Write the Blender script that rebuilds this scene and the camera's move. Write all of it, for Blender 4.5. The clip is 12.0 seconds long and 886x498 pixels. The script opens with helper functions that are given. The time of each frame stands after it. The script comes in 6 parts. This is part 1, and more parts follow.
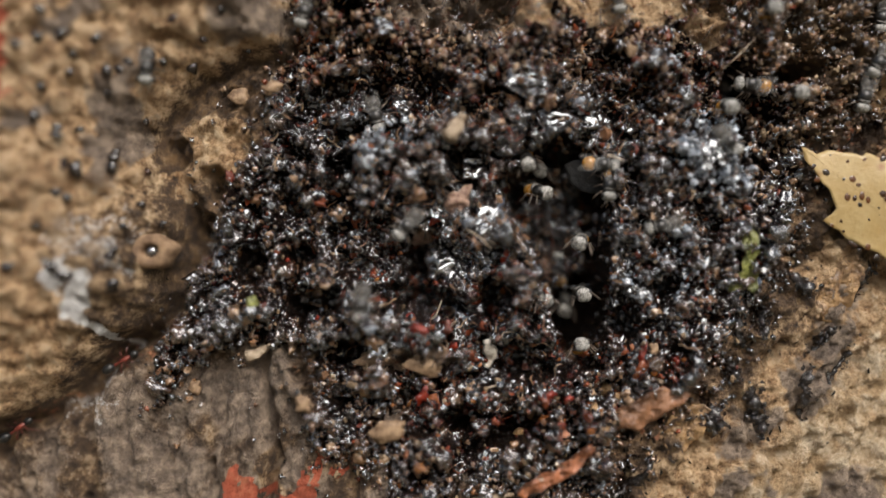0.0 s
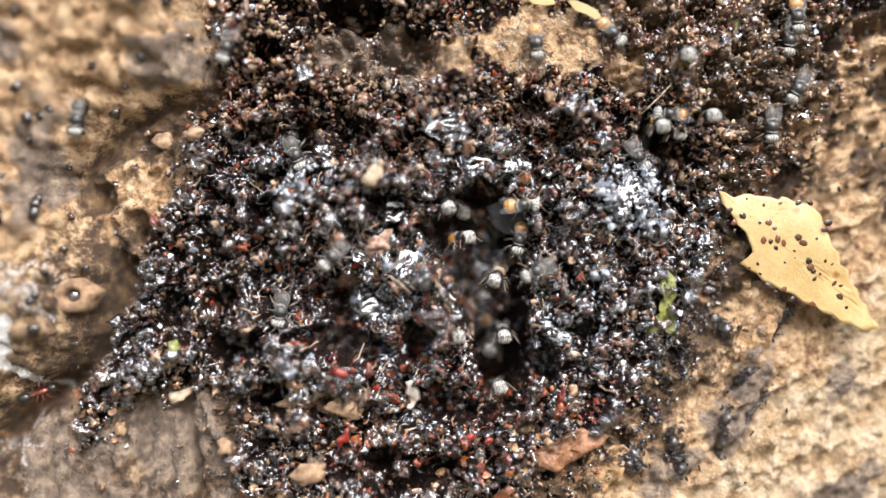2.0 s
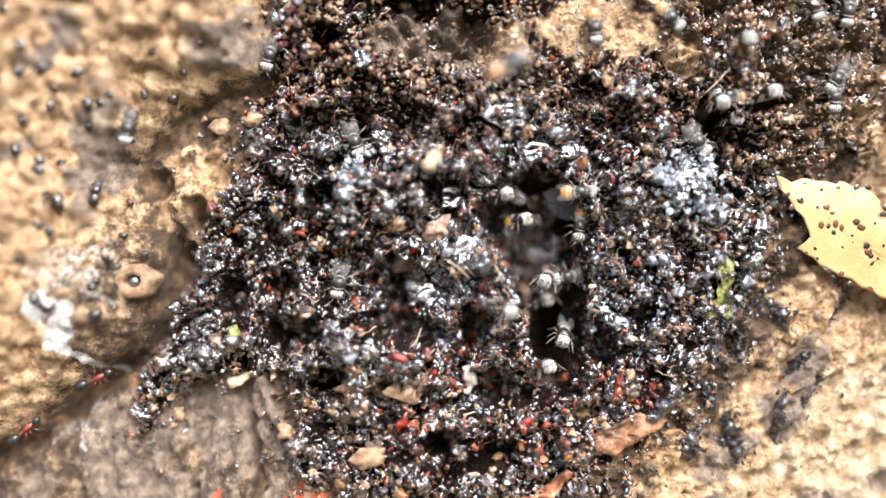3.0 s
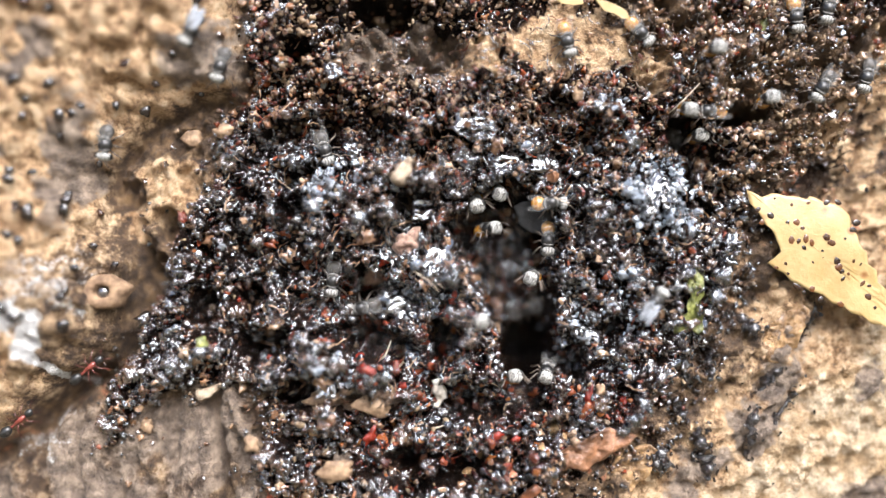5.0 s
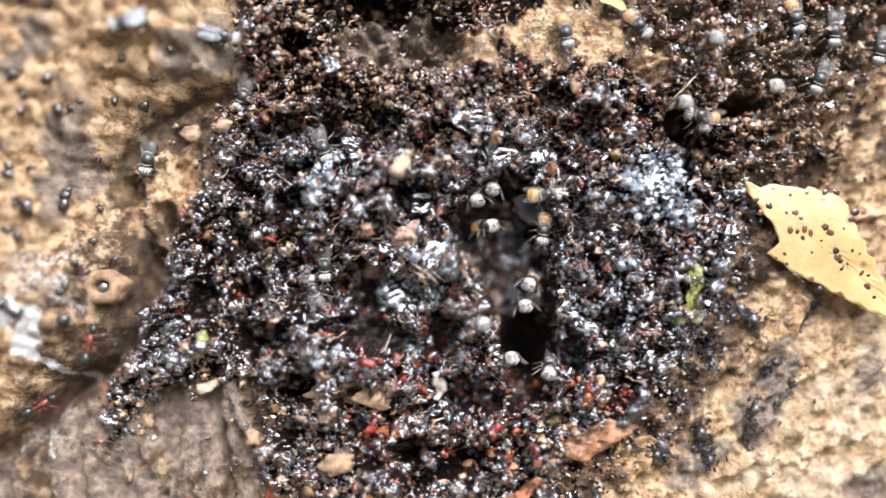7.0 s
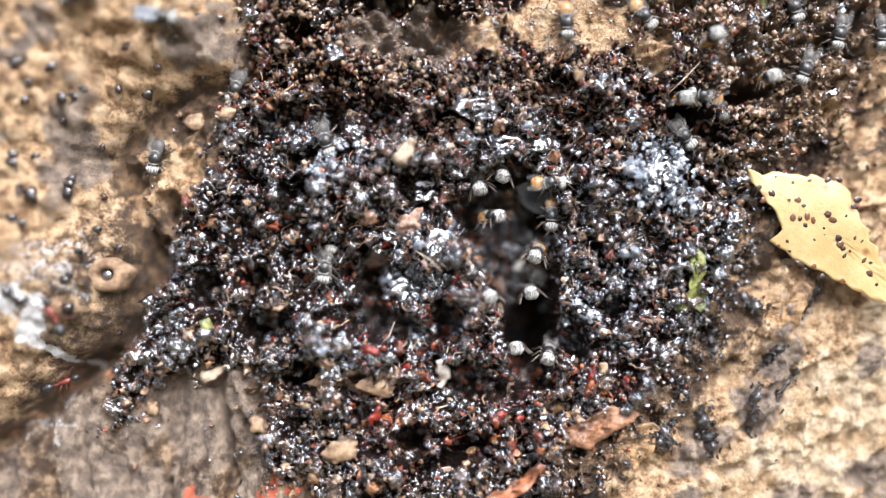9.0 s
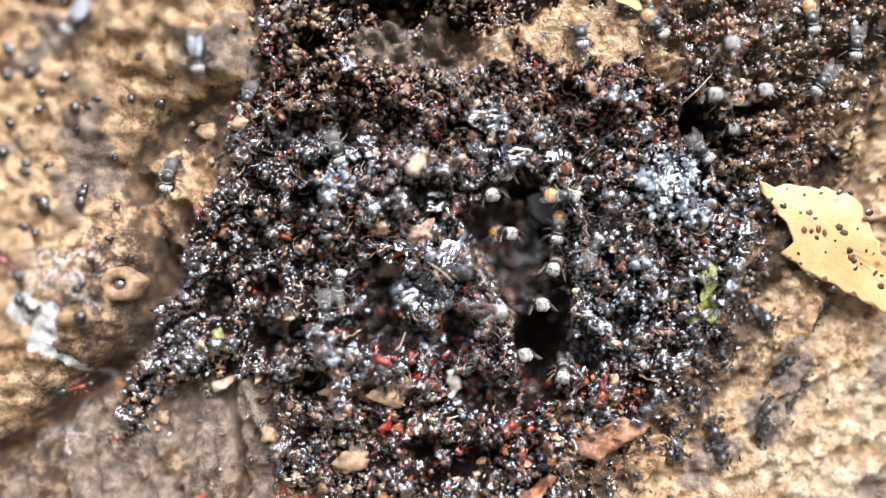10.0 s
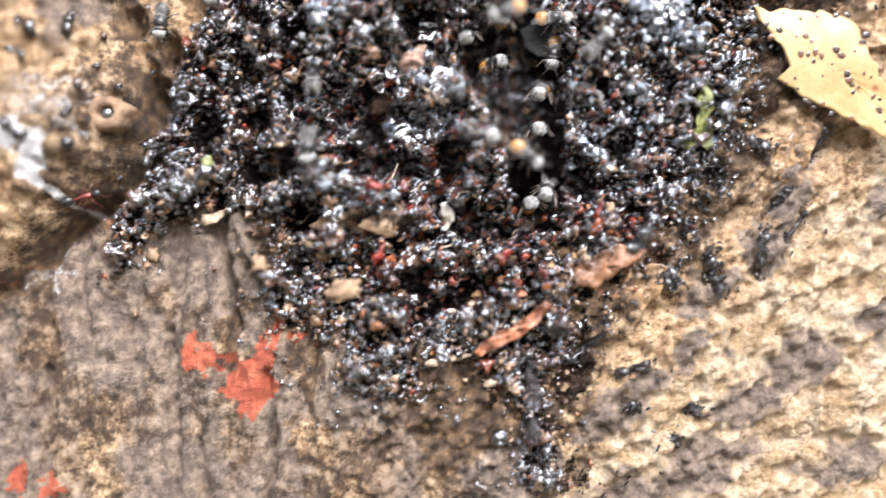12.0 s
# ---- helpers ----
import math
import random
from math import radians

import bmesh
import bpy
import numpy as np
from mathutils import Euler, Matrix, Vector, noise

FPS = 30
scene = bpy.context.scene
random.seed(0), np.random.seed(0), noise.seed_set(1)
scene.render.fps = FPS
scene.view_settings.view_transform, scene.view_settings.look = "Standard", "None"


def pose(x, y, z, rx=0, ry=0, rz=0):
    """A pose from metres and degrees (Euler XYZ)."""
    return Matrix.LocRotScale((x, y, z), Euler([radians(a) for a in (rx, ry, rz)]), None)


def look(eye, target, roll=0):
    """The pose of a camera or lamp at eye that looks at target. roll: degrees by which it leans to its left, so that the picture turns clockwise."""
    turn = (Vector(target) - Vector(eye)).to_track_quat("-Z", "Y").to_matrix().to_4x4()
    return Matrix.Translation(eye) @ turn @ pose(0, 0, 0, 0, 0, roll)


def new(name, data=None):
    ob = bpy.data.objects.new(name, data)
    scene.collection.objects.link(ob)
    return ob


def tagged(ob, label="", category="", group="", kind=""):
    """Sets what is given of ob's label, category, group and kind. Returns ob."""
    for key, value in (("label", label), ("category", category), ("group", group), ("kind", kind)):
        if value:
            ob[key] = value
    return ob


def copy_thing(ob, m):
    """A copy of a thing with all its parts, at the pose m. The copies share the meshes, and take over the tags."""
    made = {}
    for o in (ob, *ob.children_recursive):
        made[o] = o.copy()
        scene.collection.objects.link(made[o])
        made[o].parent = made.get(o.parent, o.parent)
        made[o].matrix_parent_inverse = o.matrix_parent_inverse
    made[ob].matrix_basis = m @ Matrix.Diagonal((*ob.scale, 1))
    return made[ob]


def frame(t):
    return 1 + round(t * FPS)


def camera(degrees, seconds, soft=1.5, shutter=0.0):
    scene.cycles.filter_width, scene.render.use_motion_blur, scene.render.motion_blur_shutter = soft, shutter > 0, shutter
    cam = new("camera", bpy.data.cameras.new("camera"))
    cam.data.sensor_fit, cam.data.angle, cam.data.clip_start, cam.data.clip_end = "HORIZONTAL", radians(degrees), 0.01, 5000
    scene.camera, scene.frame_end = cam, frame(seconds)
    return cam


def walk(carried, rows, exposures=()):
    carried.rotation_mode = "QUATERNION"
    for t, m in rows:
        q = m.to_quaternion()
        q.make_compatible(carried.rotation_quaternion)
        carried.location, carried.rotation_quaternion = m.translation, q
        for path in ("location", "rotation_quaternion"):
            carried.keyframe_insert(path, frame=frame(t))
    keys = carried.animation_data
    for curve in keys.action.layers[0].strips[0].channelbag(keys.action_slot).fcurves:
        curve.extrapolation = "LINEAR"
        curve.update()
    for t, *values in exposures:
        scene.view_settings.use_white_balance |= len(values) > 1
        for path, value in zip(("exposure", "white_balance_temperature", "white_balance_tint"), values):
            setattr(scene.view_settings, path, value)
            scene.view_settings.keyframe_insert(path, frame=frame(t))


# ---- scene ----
cam = camera(56, 12.0, soft=1.35, shutter=0.4)
cam.data.dof.use_dof = True
cam.data.dof.focus_distance = 0.1221
cam.data.dof.aperture_fstop = 2.5

# seconds, x, y, z in metres, then the camera's turn in degrees
ROWS = [
    (0, -0.00522, -0.12094, -0.00487, 89.44, -0.08, -0.05),
    (0.5, -0.00440, -0.12125, -0.00030, 88.90, -0.19, -0.07),
    (1, 0.00463, -0.12173, -0.00046, 89.03, -0.14, -0.16),
    (1.5, 0.00356, -0.12208, -0.00020, 89.82, -0.03, -0.11),
    (2, 0.00545, -0.12220, 0.00137, 89.47, 0.02, -0.41),
    (2.5, -0.00172, -0.12233, -0.00121, 89.35, 0.01, -0.05),
    (3, -0.00229, -0.12239, 0.00092, 88.68, 0.13, -0.11),
    (3.2, 0.00054, -0.12242, -0.00017, 88.95, 0.12, -0.15),
    (4.8, 0.00334, -0.12230, -0.00235, 90.12, -0.03, -0.03),
    (5, 0.00217, -0.12235, -0.00073, 90.33, -0.25, -0.06),
    (5.5, 0.00182, -0.12241, -0.00171, 90.39, 0.01, 0.03),
    (6, 0.00369, -0.12252, -0.00011, 90.35, 0.08, -0.06),
    (6.5, 0.00541, -0.12266, -0.00242, 90.35, 0.21, 0.11),
    (7, 0.00246, -0.12253, -0.00158, 90.23, 0.18, 0.02),
    (7.2, 0.00024, -0.12239, -0.00217, 90.85, 0.08, -0.04),
    (9, 0.00194, -0.12279, -0.00291, 90.02, 0.24, 0.01),
    (9.5, -0.00000, -0.12287, -0.00000, 90.00, -0.00, -0.00),
    (10, 0.00053, -0.12296, -0.00126, 89.98, -0.03, 0.13),
    (10.5, 0.00004, -0.12310, -0.00007, 90.14, -0.21, 0.09),
    (11, 0.00637, -0.12310, -0.00752, 90.15, 0.26, -0.09),
    (11.5, 0.00796, -0.12258, -0.01956, 89.89, 0.50, 0.08),
    (12, 0.00132, -0.12121, -0.02658, 90.20, 0.52, 0.07),
]
walk(cam, [(t, pose(*p)) for t, *p in ROWS],
     exposures=[(0.0, -0.22, 7000, 11), (0.5, 0.12, 6950, 12), (1.0, 0.35, 6750, 11), (1.5, 0.74, 6580, 11), (2.0, 0.89, 6640, 12), (2.5, 1.19, 6600, 12), (3.0, 1.29, 6540, 12), (5.0, 1.08, 6340, 12), (10.5, 1.08, 6180, 12), (11.5, 1.15, 6180, 12), (12.0, 1.15, 6220, 13)])

# ---- light: open sky behind the camera, thin cloud before the sun ----
SUN_AZ, SUN_EL = 162.0, 44.0
world = bpy.data.worlds.new("sky")
scene.world = world
world.use_nodes = True
wn = world.node_tree.nodes
sky = wn.new("ShaderNodeTexSky")
sky.sky_type = "NISHITA"
sky.sun_disc = False
sky.sun_elevation, sky.sun_rotation = radians(SUN_EL), radians(SUN_AZ)
sky.dust_density = 3.0
wn["Background"].inputs["Strength"].default_value = 0.15
world.node_tree.links.new(sky.outputs[0], wn["Background"].inputs["Color"])
sun = new("sun", bpy.data.lights.new("sun", "SUN"))
sun.data.energy, sun.data.angle, sun.data.color = 4.0, radians(38), (0.98, 0.99, 1.0)
sd = Vector((math.sin(radians(SUN_AZ)) * math.cos(radians(SUN_EL)), math.cos(radians(SUN_AZ)) * math.cos(radians(SUN_EL)), math.sin(radians(SUN_EL))))
sun.matrix_world = look(tuple(sd), (0, 0, 0))

MM = 0.001


# ---- materials ----
class Mat:
    """A small builder for node materials."""

    def __init__(self, name, rough=0.5, coat=0.0, spec=0.5):
        self.m = bpy.data.materials.new(name)
        self.m.use_nodes = True
        self.t = self.m.node_tree
        self.b = self.t.nodes["Principled BSDF"]
        self.b.inputs["Roughness"].default_value = rough
        self.b.inputs["Coat Weight"].default_value = coat
        self.b.inputs["Coat Roughness"].default_value = 0.04
        self.b.inputs["Specular IOR Level"].default_value = spec
        if spec > 0.5:  # wet resin: strong gloss, its reflections tinted blue in place of skylight
            self.b.inputs["Coat IOR"].default_value = 1.7
            self.b.inputs["IOR"].default_value = 1.75
            self.b.inputs["Specular Tint"].default_value = (0.88, 0.95, 1.0, 1)

    def node(self, kind, **values):
        n = self.t.nodes.new(kind)
        for key, value in values.items():
            n.inputs[key].default_value = value
        return n

    def link(self, a, b):
        self.t.links.new(a, b)

    def coords(self):
        return self.node("ShaderNodeTexCoord").outputs["Object"]

    def noise(self, scale, detail=4.0, rough=0.6, where=None):
        n = self.node("ShaderNodeTexNoise", Scale=scale, Detail=detail, Roughness=rough)
        self.link(where or self.coords(), n.inputs["Vector"])
        return n.outputs["Fac"]

    def ramp(self, fac, stops):
        n = self.node("ShaderNodeValToRGB")
        e = n.color_ramp.elements
        while len(e) < len(stops):
            e.new(0.5)
        for el, (p, c) in zip(e, stops):
            el.position, el.color = p, (*c, 1)
        self.link(fac, n.inputs["Fac"])
        return n.outputs["Color"]

    def mix(self, fac, a, b):
        n = self.node("ShaderNodeMix")
        n.data_type = "RGBA"
        for sock, v in ((n.inputs[0], fac), (n.inputs[6], a), (n.inputs[7], b)):
            if isinstance(v, tuple):
                sock.default_value = (*v, 1)
            elif isinstance(v, float):
                sock.default_value = v
            else:
                self.link(v, sock)
        return n.outputs[2]

    def math(self, op, a, b, clamp=False):
        n = self.node("ShaderNodeMath")
        n.operation, n.use_clamp = op, clamp
        for sock, v in zip(n.inputs, (a, b)):
            if isinstance(v, (float, int)):
                sock.default_value = v
            else:
                self.link(v, sock)
        return n.outputs[0]

    def colour(self, c):
        if isinstance(c, tuple):
            self.b.inputs["Base Color"].default_value = (*c, 1)
        else:
            self.link(c, self.b.inputs["Base Color"])
        return self

    def rough(self, r):
        self.link(r, self.b.inputs["Roughness"])
        return self

    def bump(self, h, dist, strength=1.0):
        n = self.node("ShaderNodeBump", Strength=strength, Distance=dist)
        self.link(h, n.inputs["Height"])
        self.link(n.outputs[0], self.b.inputs["Normal"])
        return self


def crumb_material(name, stops, rough, coat=0.0, bump=0.00028, scale=2400, islands=True, spec=0.5):
    m = Mat(name, rough, coat, spec)
    if islands:
        fac = m.node("ShaderNodeNewGeometry").outputs["Random Per Island"]
    else:
        fac = m.node("ShaderNodeObjectInfo").outputs["Random"]
    base = m.ramp(fac, stops)
    n, grit = m.noise(scale, 1.5), m.noise(scale * 2.2, 0.0)
    col = m.mix(m.math("MULTIPLY", n, 0.6), base, (0.012, 0.008, 0.006))
    m.colour(col).bump(m.math("ADD", n, m.math("MULTIPLY", grit, 0.4)), bump)
    return m.m


def plain_material(name, a, b, scale, rough, coat=0.0, bump=0.00006):
    m = Mat(name, rough, coat, 1.0 if coat >= 0.9 else 0.5)
    n = m.noise(scale)
    m.colour(m.ramp(n, [(0.35, a), (0.7, b)])).bump(m.noise(scale * 3), bump)
    return m.m


BLACK = [(0.0, (0.006, 0.005, 0.005)), (0.35, (0.016, 0.008, 0.005)), (0.7, (0.052, 0.022, 0.010)), (0.9, (0.095, 0.042, 0.019)), (1.0, (0.14, 0.08, 0.045))]
BROWN = [(0.0, (0.035, 0.013, 0.008)), (0.4, (0.19, 0.088, 0.043)), (0.75, (0.38, 0.215, 0.115)), (0.93, (0.50, 0.34, 0.21)), (1.0, (0.34, 0.13, 0.04))]
GREY = [(0.0, (0.015, 0.016, 0.018)), (0.5, (0.05, 0.053, 0.06)), (1.0, (0.18, 0.19, 0.21))]
# pale blue stands in for sky reflected by dark wet crumbs
SKY_GLINT = [(0.0, (0.10, 0.115, 0.14)), (0.5, (0.30, 0.34, 0.40)), (1.0, (0.58, 0.63, 0.70))]
RED = [(0.0, (0.03, 0.005, 0.004)), (0.5, (0.13, 0.022, 0.010)), (0.85, (0.26, 0.05, 0.016)), (1.0, (0.34, 0.12, 0.025))]
TAN = [(0.0, (0.09, 0.06, 0.04)), (0.3, (0.18, 0.12, 0.07)), (0.5, (0.30, 0.20, 0.11)), (1.0, (0.50, 0.36, 0.22))]
m_black = crumb_material("resin_black", BLACK, 0.07, 1.0, spec=1.0)
m_brown = crumb_material("resin_brown", BROWN, 0.14, 1.0, spec=0.5)
m_brown.node_tree.nodes["Principled BSDF"].inputs["Coat IOR"].default_value = 1.75
m_red = crumb_material("resin_red", RED, 0.18, 0.8)
m_tan = crumb_material("crumb_tan", TAN, 0.6)
m_grey = crumb_material("resin_grey", GREY, 0.1, 1.0, spec=1.0)
m_pale = crumb_material("resin_sky_glint", SKY_GLINT, 0.1, 1.0, bump=0.0001, spec=1.0)
m_drop = crumb_material("resin_drop", [(0.0, (0.008, 0.006, 0.005)), (0.75, (0.016, 0.010, 0.008)), (1.0, (0.06, 0.02, 0.008))], 0.1, 0.9, bump=0.00012, islands=False)
m_wet_chip = crumb_material("resin_chip", [(0.0, (0.006, 0.005, 0.005)), (0.8, (0.02, 0.012, 0.008)), (1.0, (0.07, 0.03, 0.015))], 0.08, 0.9, islands=False)
m_piece = crumb_material("resin_piece", [(0.0, (0.008, 0.006, 0.005)), (0.55, (0.02, 0.013, 0.01)), (0.85, (0.07, 0.03, 0.015)), (1.0, (0.16, 0.02, 0.01))], 0.15, 0.6, islands=False)
m_wax = plain_material("wax", (0.18, 0.095, 0.065), (0.54, 0.36, 0.27), 1300, 0.4, 0.2, 0.0004)
m_chip = plain_material("pale_wood", (0.22, 0.155, 0.10), (0.50, 0.40, 0.29), 800, 0.6, 0.0, 0.0003)
m_redlump = plain_material("red_resin", (0.03, 0.003, 0.002), (0.24, 0.02, 0.007), 900, 0.2, 0.35, 0.0002)
m_rust = plain_material("rust_bark", (0.04, 0.018, 0.010), (0.36, 0.17, 0.085), 330, 0.4, 0.3, 0.0005)
m_red_bark = plain_material("red_bark", (0.07, 0.025, 0.012), (0.50, 0.18, 0.08), 380, 0.4, 0.3, 0.0005)
m_green = plain_material("green_leaf", (0.03, 0.04, 0.01), (0.30, 0.31, 0.08), 520, 0.4, 0.2, 0.0003)
m_ochre = plain_material("ochre_bark", (0.10, 0.05, 0.022), (0.46, 0.28, 0.125), 500, 0.4, 0.25, 0.0006)
m_tan_one = plain_material("tan_bark_chip", (0.13, 0.075, 0.042), (0.40, 0.27, 0.16), 900, 0.65)
m_gall = plain_material("gall", (0.14, 0.08, 0.045), (0.40, 0.26, 0.15), 700, 0.7, bump=0.0004)
m_leafdrop = crumb_material("leaf_drop", [(0.0, (0.008, 0.004, 0.003)), (0.5, (0.035, 0.012, 0.004)), (1.0, (0.15, 0.05, 0.013))], 0.18, 0.4, bump=0.00006, scale=900, islands=False)
m_film = plain_material("resin_film", (0.012, 0.01, 0.01), (0.06, 0.045, 0.04), 700, 0.1, 1.0, 0.00008)
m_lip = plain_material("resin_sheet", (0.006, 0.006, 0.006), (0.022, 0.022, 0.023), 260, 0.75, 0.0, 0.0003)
m_bone = plain_material("bleached_wood", (0.50, 0.43, 0.34), (0.80, 0.75, 0.67), 900, 0.55, 0.1, 0.0002)
m_drip = plain_material("resin_drip", (0.006, 0.005, 0.005), (0.02, 0.013, 0.01), 900, 0.08, 0.85, 0.00035)
m_fibre = plain_material("fibre", (0.35, 0.26, 0.18), (0.65, 0.55, 0.42), 900, 0.45)


def bark_material():
    m = Mat("bark", 0.75)
    a = m.node("ShaderNodeAttribute")
    a.attribute_name = "mask_a"
    b = m.node("ShaderNodeAttribute")
    b.attribute_name = "mask_b"
    sa, sb = m.node("ShaderNodeSeparateColor"), m.node("ShaderNodeSeparateColor")
    m.link(a.outputs["Color"], sa.inputs[0])
    m.link(b.outputs["Color"], sb.inputs[0])
    co = m.coords()
    fine, mid, big = m.noise(1900, 5, 0.7, co), m.noise(520, 4, 0.6, co), m.noise(130, 3, 0.5, co)
    speck = m.node("ShaderNodeTexVoronoi", Scale=900.0)
    m.link(co, speck.inputs["Vector"])

    def edge(mask, width=0.16):
        """The mask with a grainy edge."""
        v = m.math("ADD", mask, m.math("MULTIPLY", m.math("SUBTRACT", mid, 0.5), 0.9))
        v = m.math("ADD", v, m.math("MULTIPLY", m.math("SUBTRACT", fine, 0.5), 0.7))
        return m.math("MULTIPLY", m.math("SUBTRACT", v, 0.5 - width), 0.5 / width, clamp=True)

    base = m.ramp(mid, [(0.3, (0.035, 0.02, 0.013)), (0.5, (0.13, 0.078, 0.042)), (0.68, (0.32, 0.195, 0.095))])
    tan = m.mix(m.math("MULTIPLY", fine, 0.4), m.ramp(m.math("ADD", m.math("MULTIPLY", mid, 0.6), m.math("MULTIPLY", fine, 0.4)), [(0.38, (0.08, 0.042, 0.022)), (0.45, (0.36, 0.20, 0.095)), (0.52, (0.66, 0.445, 0.255)), (0.62, (0.80, 0.62, 0.41))]),
                m.ramp(big, [(0.35, (0.38, 0.225, 0.105)), (0.65, (0.70, 0.49, 0.28))]))
    grey = m.mix(m.math("MULTIPLY", fine, 0.5), m.ramp(mid, [(0.32, (0.09, 0.065, 0.05)), (0.5, (0.25, 0.186, 0.138)), (0.68, (0.54, 0.41, 0.30))]), m.ramp(fine, [(0.38, (0.06, 0.044, 0.034)), (0.62, (0.38, 0.285, 0.215))]))
    resin = m.ramp(fine, [(0.35, (0.006, 0.004, 0.004)), (0.6, (0.018, 0.010, 0.007)), (0.8, (0.05, 0.028, 0.016))])
    white = m.ramp(fine, [(0.3, (0.55, 0.53, 0.50)), (0.5, (0.74, 0.72, 0.70)), (0.8, (0.86, 0.85, 0.84))])
    rust = m.ramp(mid, [(0.3, (0.36, 0.07, 0.03)), (0.55, (0.55, 0.13, 0.065)), (0.8, (0.60, 0.24, 0.13))])
    col = m.mix(edge(sa.outputs["Red"]), base, tan)
    cream = m.mix(0.5, m.ramp(mid, [(0.35, (0.30, 0.165, 0.075)), (0.48, (0.62, 0.45, 0.27)), (0.62, (0.82, 0.68, 0.50))]), m.ramp(fine, [(0.34, (0.34, 0.20, 0.10)), (0.5, (0.70, 0.55, 0.37)), (0.68, (0.87, 0.77, 0.60))]))
    cream = m.mix(m.ramp(m.noise(210, 3, 0.6, co), [(0.44, (0.6, 0.6, 0.6)), (0.54, (0.0, 0.0, 0.0))]), cream, m.ramp(fine, [(0.35, (0.20, 0.10, 0.035)), (0.65, (0.56, 0.34, 0.14))]))
    col = m.mix(edge(sb.outputs["Blue"], 0.25), col, cream)
    col = m.mix(edge(sa.outputs["Green"]), col, grey)
    col = m.mix(edge(sb.outputs["Green"], 0.1), col, rust)
    fuzz = m.math("ADD", sb.outputs["Red"], m.math("MULTIPLY", m.math("SUBTRACT", fine, 0.5), 2.0))
    col = m.mix(m.math("MULTIPLY", m.math("SUBTRACT", fuzz, 0.3), 2.4, clamp=True), col, white)
    wet = edge(sa.outputs["Blue"])
    col = m.mix(wet, col, resin)
    m.colour(col)
    m.rough(m.math("MULTIPLY", m.math("ADD", 0.45, m.math("MULTIPLY", big, 0.5)), m.math("SUBTRACT", 1.0, m.math("MULTIPLY", wet, 0.8))))
    m.link(m.math("SUBTRACT", 0.5, m.math("MULTIPLY", wet, 0.36)), m.b.inputs["Specular IOR Level"])
    grit = m.noise(4200, 3, 0.6, co)
    h = m.math("ADD", m.math("ADD", m.math("MULTIPLY", mid, 1.4), m.math("MULTIPLY", fine, 1.7)), m.math("MULTIPLY", grit, 0.8))
    m.bump(h, 0.0007, 1.0)
    return m.m


m_bark = bark_material()


# ---- shape of the trunk's face ----
PERM = np.random.RandomState(7).permutation(512)
GRAD = np.random.RandomState(8).rand(512) * 2 * np.pi


def perlin(x, y):
    xi, yi = np.floor(x).astype(int), np.floor(y).astype(int)
    xf, yf = x - xi, y - yi
    u, v = xf * xf * xf * (xf * (xf * 6 - 15) + 10), yf * yf * yf * (yf * (yf * 6 - 15) + 10)

    def g(ix, iy, dx, dy):
        a = GRAD[PERM[(PERM[ix % 512] + iy) % 512]]
        return np.cos(a) * dx + np.sin(a) * dy

    n00, n10 = g(xi, yi, xf, yf), g(xi + 1, yi, xf - 1, yf)
    n01, n11 = g(xi, yi + 1, xf, yf - 1), g(xi + 1, yi + 1, xf - 1, yf - 1)
    return ((n00 * (1 - u) + n10 * u) * (1 - v) + (n01 * (1 - u) + n11 * u) * v) * 1.5


def fbm(x, z, size, octaves=4, gain=0.5, shift=0.0):
    s, a = 0.0, 1.0
    for k in range(octaves):
        s = s + a * perlin(x / size * 2 ** k + 37.1 * k + shift, z / size * 2 ** k + 11.7 * k + shift)
        a *= gain
    return s


def smooth(a, b, v):
    t = np.clip((v - a) / (b - a), 0, 1)
    return t * t * (3 - 2 * t)


def blob(x, z, cx, cz, rx, rz, turn=0.0, hard=0.35):
    """1 inside an ellipse, falling to 0 past its edge. Millimetres and degrees."""
    c, s = math.cos(radians(turn)), math.sin(radians(turn))
    dx, dz = (x - cx) * c + (z - cz) * s, -(x - cx) * s + (z - cz) * c
    r = np.sqrt((dx / rx) ** 2 + (dz / rz) ** 2)
    return 1 - smooth(1 - hard, 1 + hard, r)


def blobs(x, z, rows, hard=0.35):
    v = np.zeros_like(x)
    for row in rows:
        v = np.maximum(v, blob(x, z, *row, hard=hard))
    return v


def off_line(x, z, pts):
    """Distance to a broken line, and the side: positive to the left of its way."""
    best, side = np.full_like(x, 1e9), np.zeros_like(x)
    for (ax, az), (bx, bz) in zip(pts, pts[1:]):
        dx, dz = bx - ax, bz - az
        t = np.clip(((x - ax) * dx + (z - az) * dz) / (dx * dx + dz * dz), 0, 1)
        d = np.hypot(x - ax - t * dx, z - az - t * dz)
        s = np.sign(dx * (z - az) - dz * (x - ax))
        take = d < best
        best, side = np.where(take, d, best), np.where(take, s, side)
    return best, side


# the edge of the swollen bark beside the nest, from the top down
BULGE = [(-26, 90), (-25, 40), (-27.5, 22.5), (-40, 18), (-46.5, 10), (-44.5, 2), (-42.6, -4), (-43.0, -13), (-52, -21), (-64, -31), (-90, -44)]
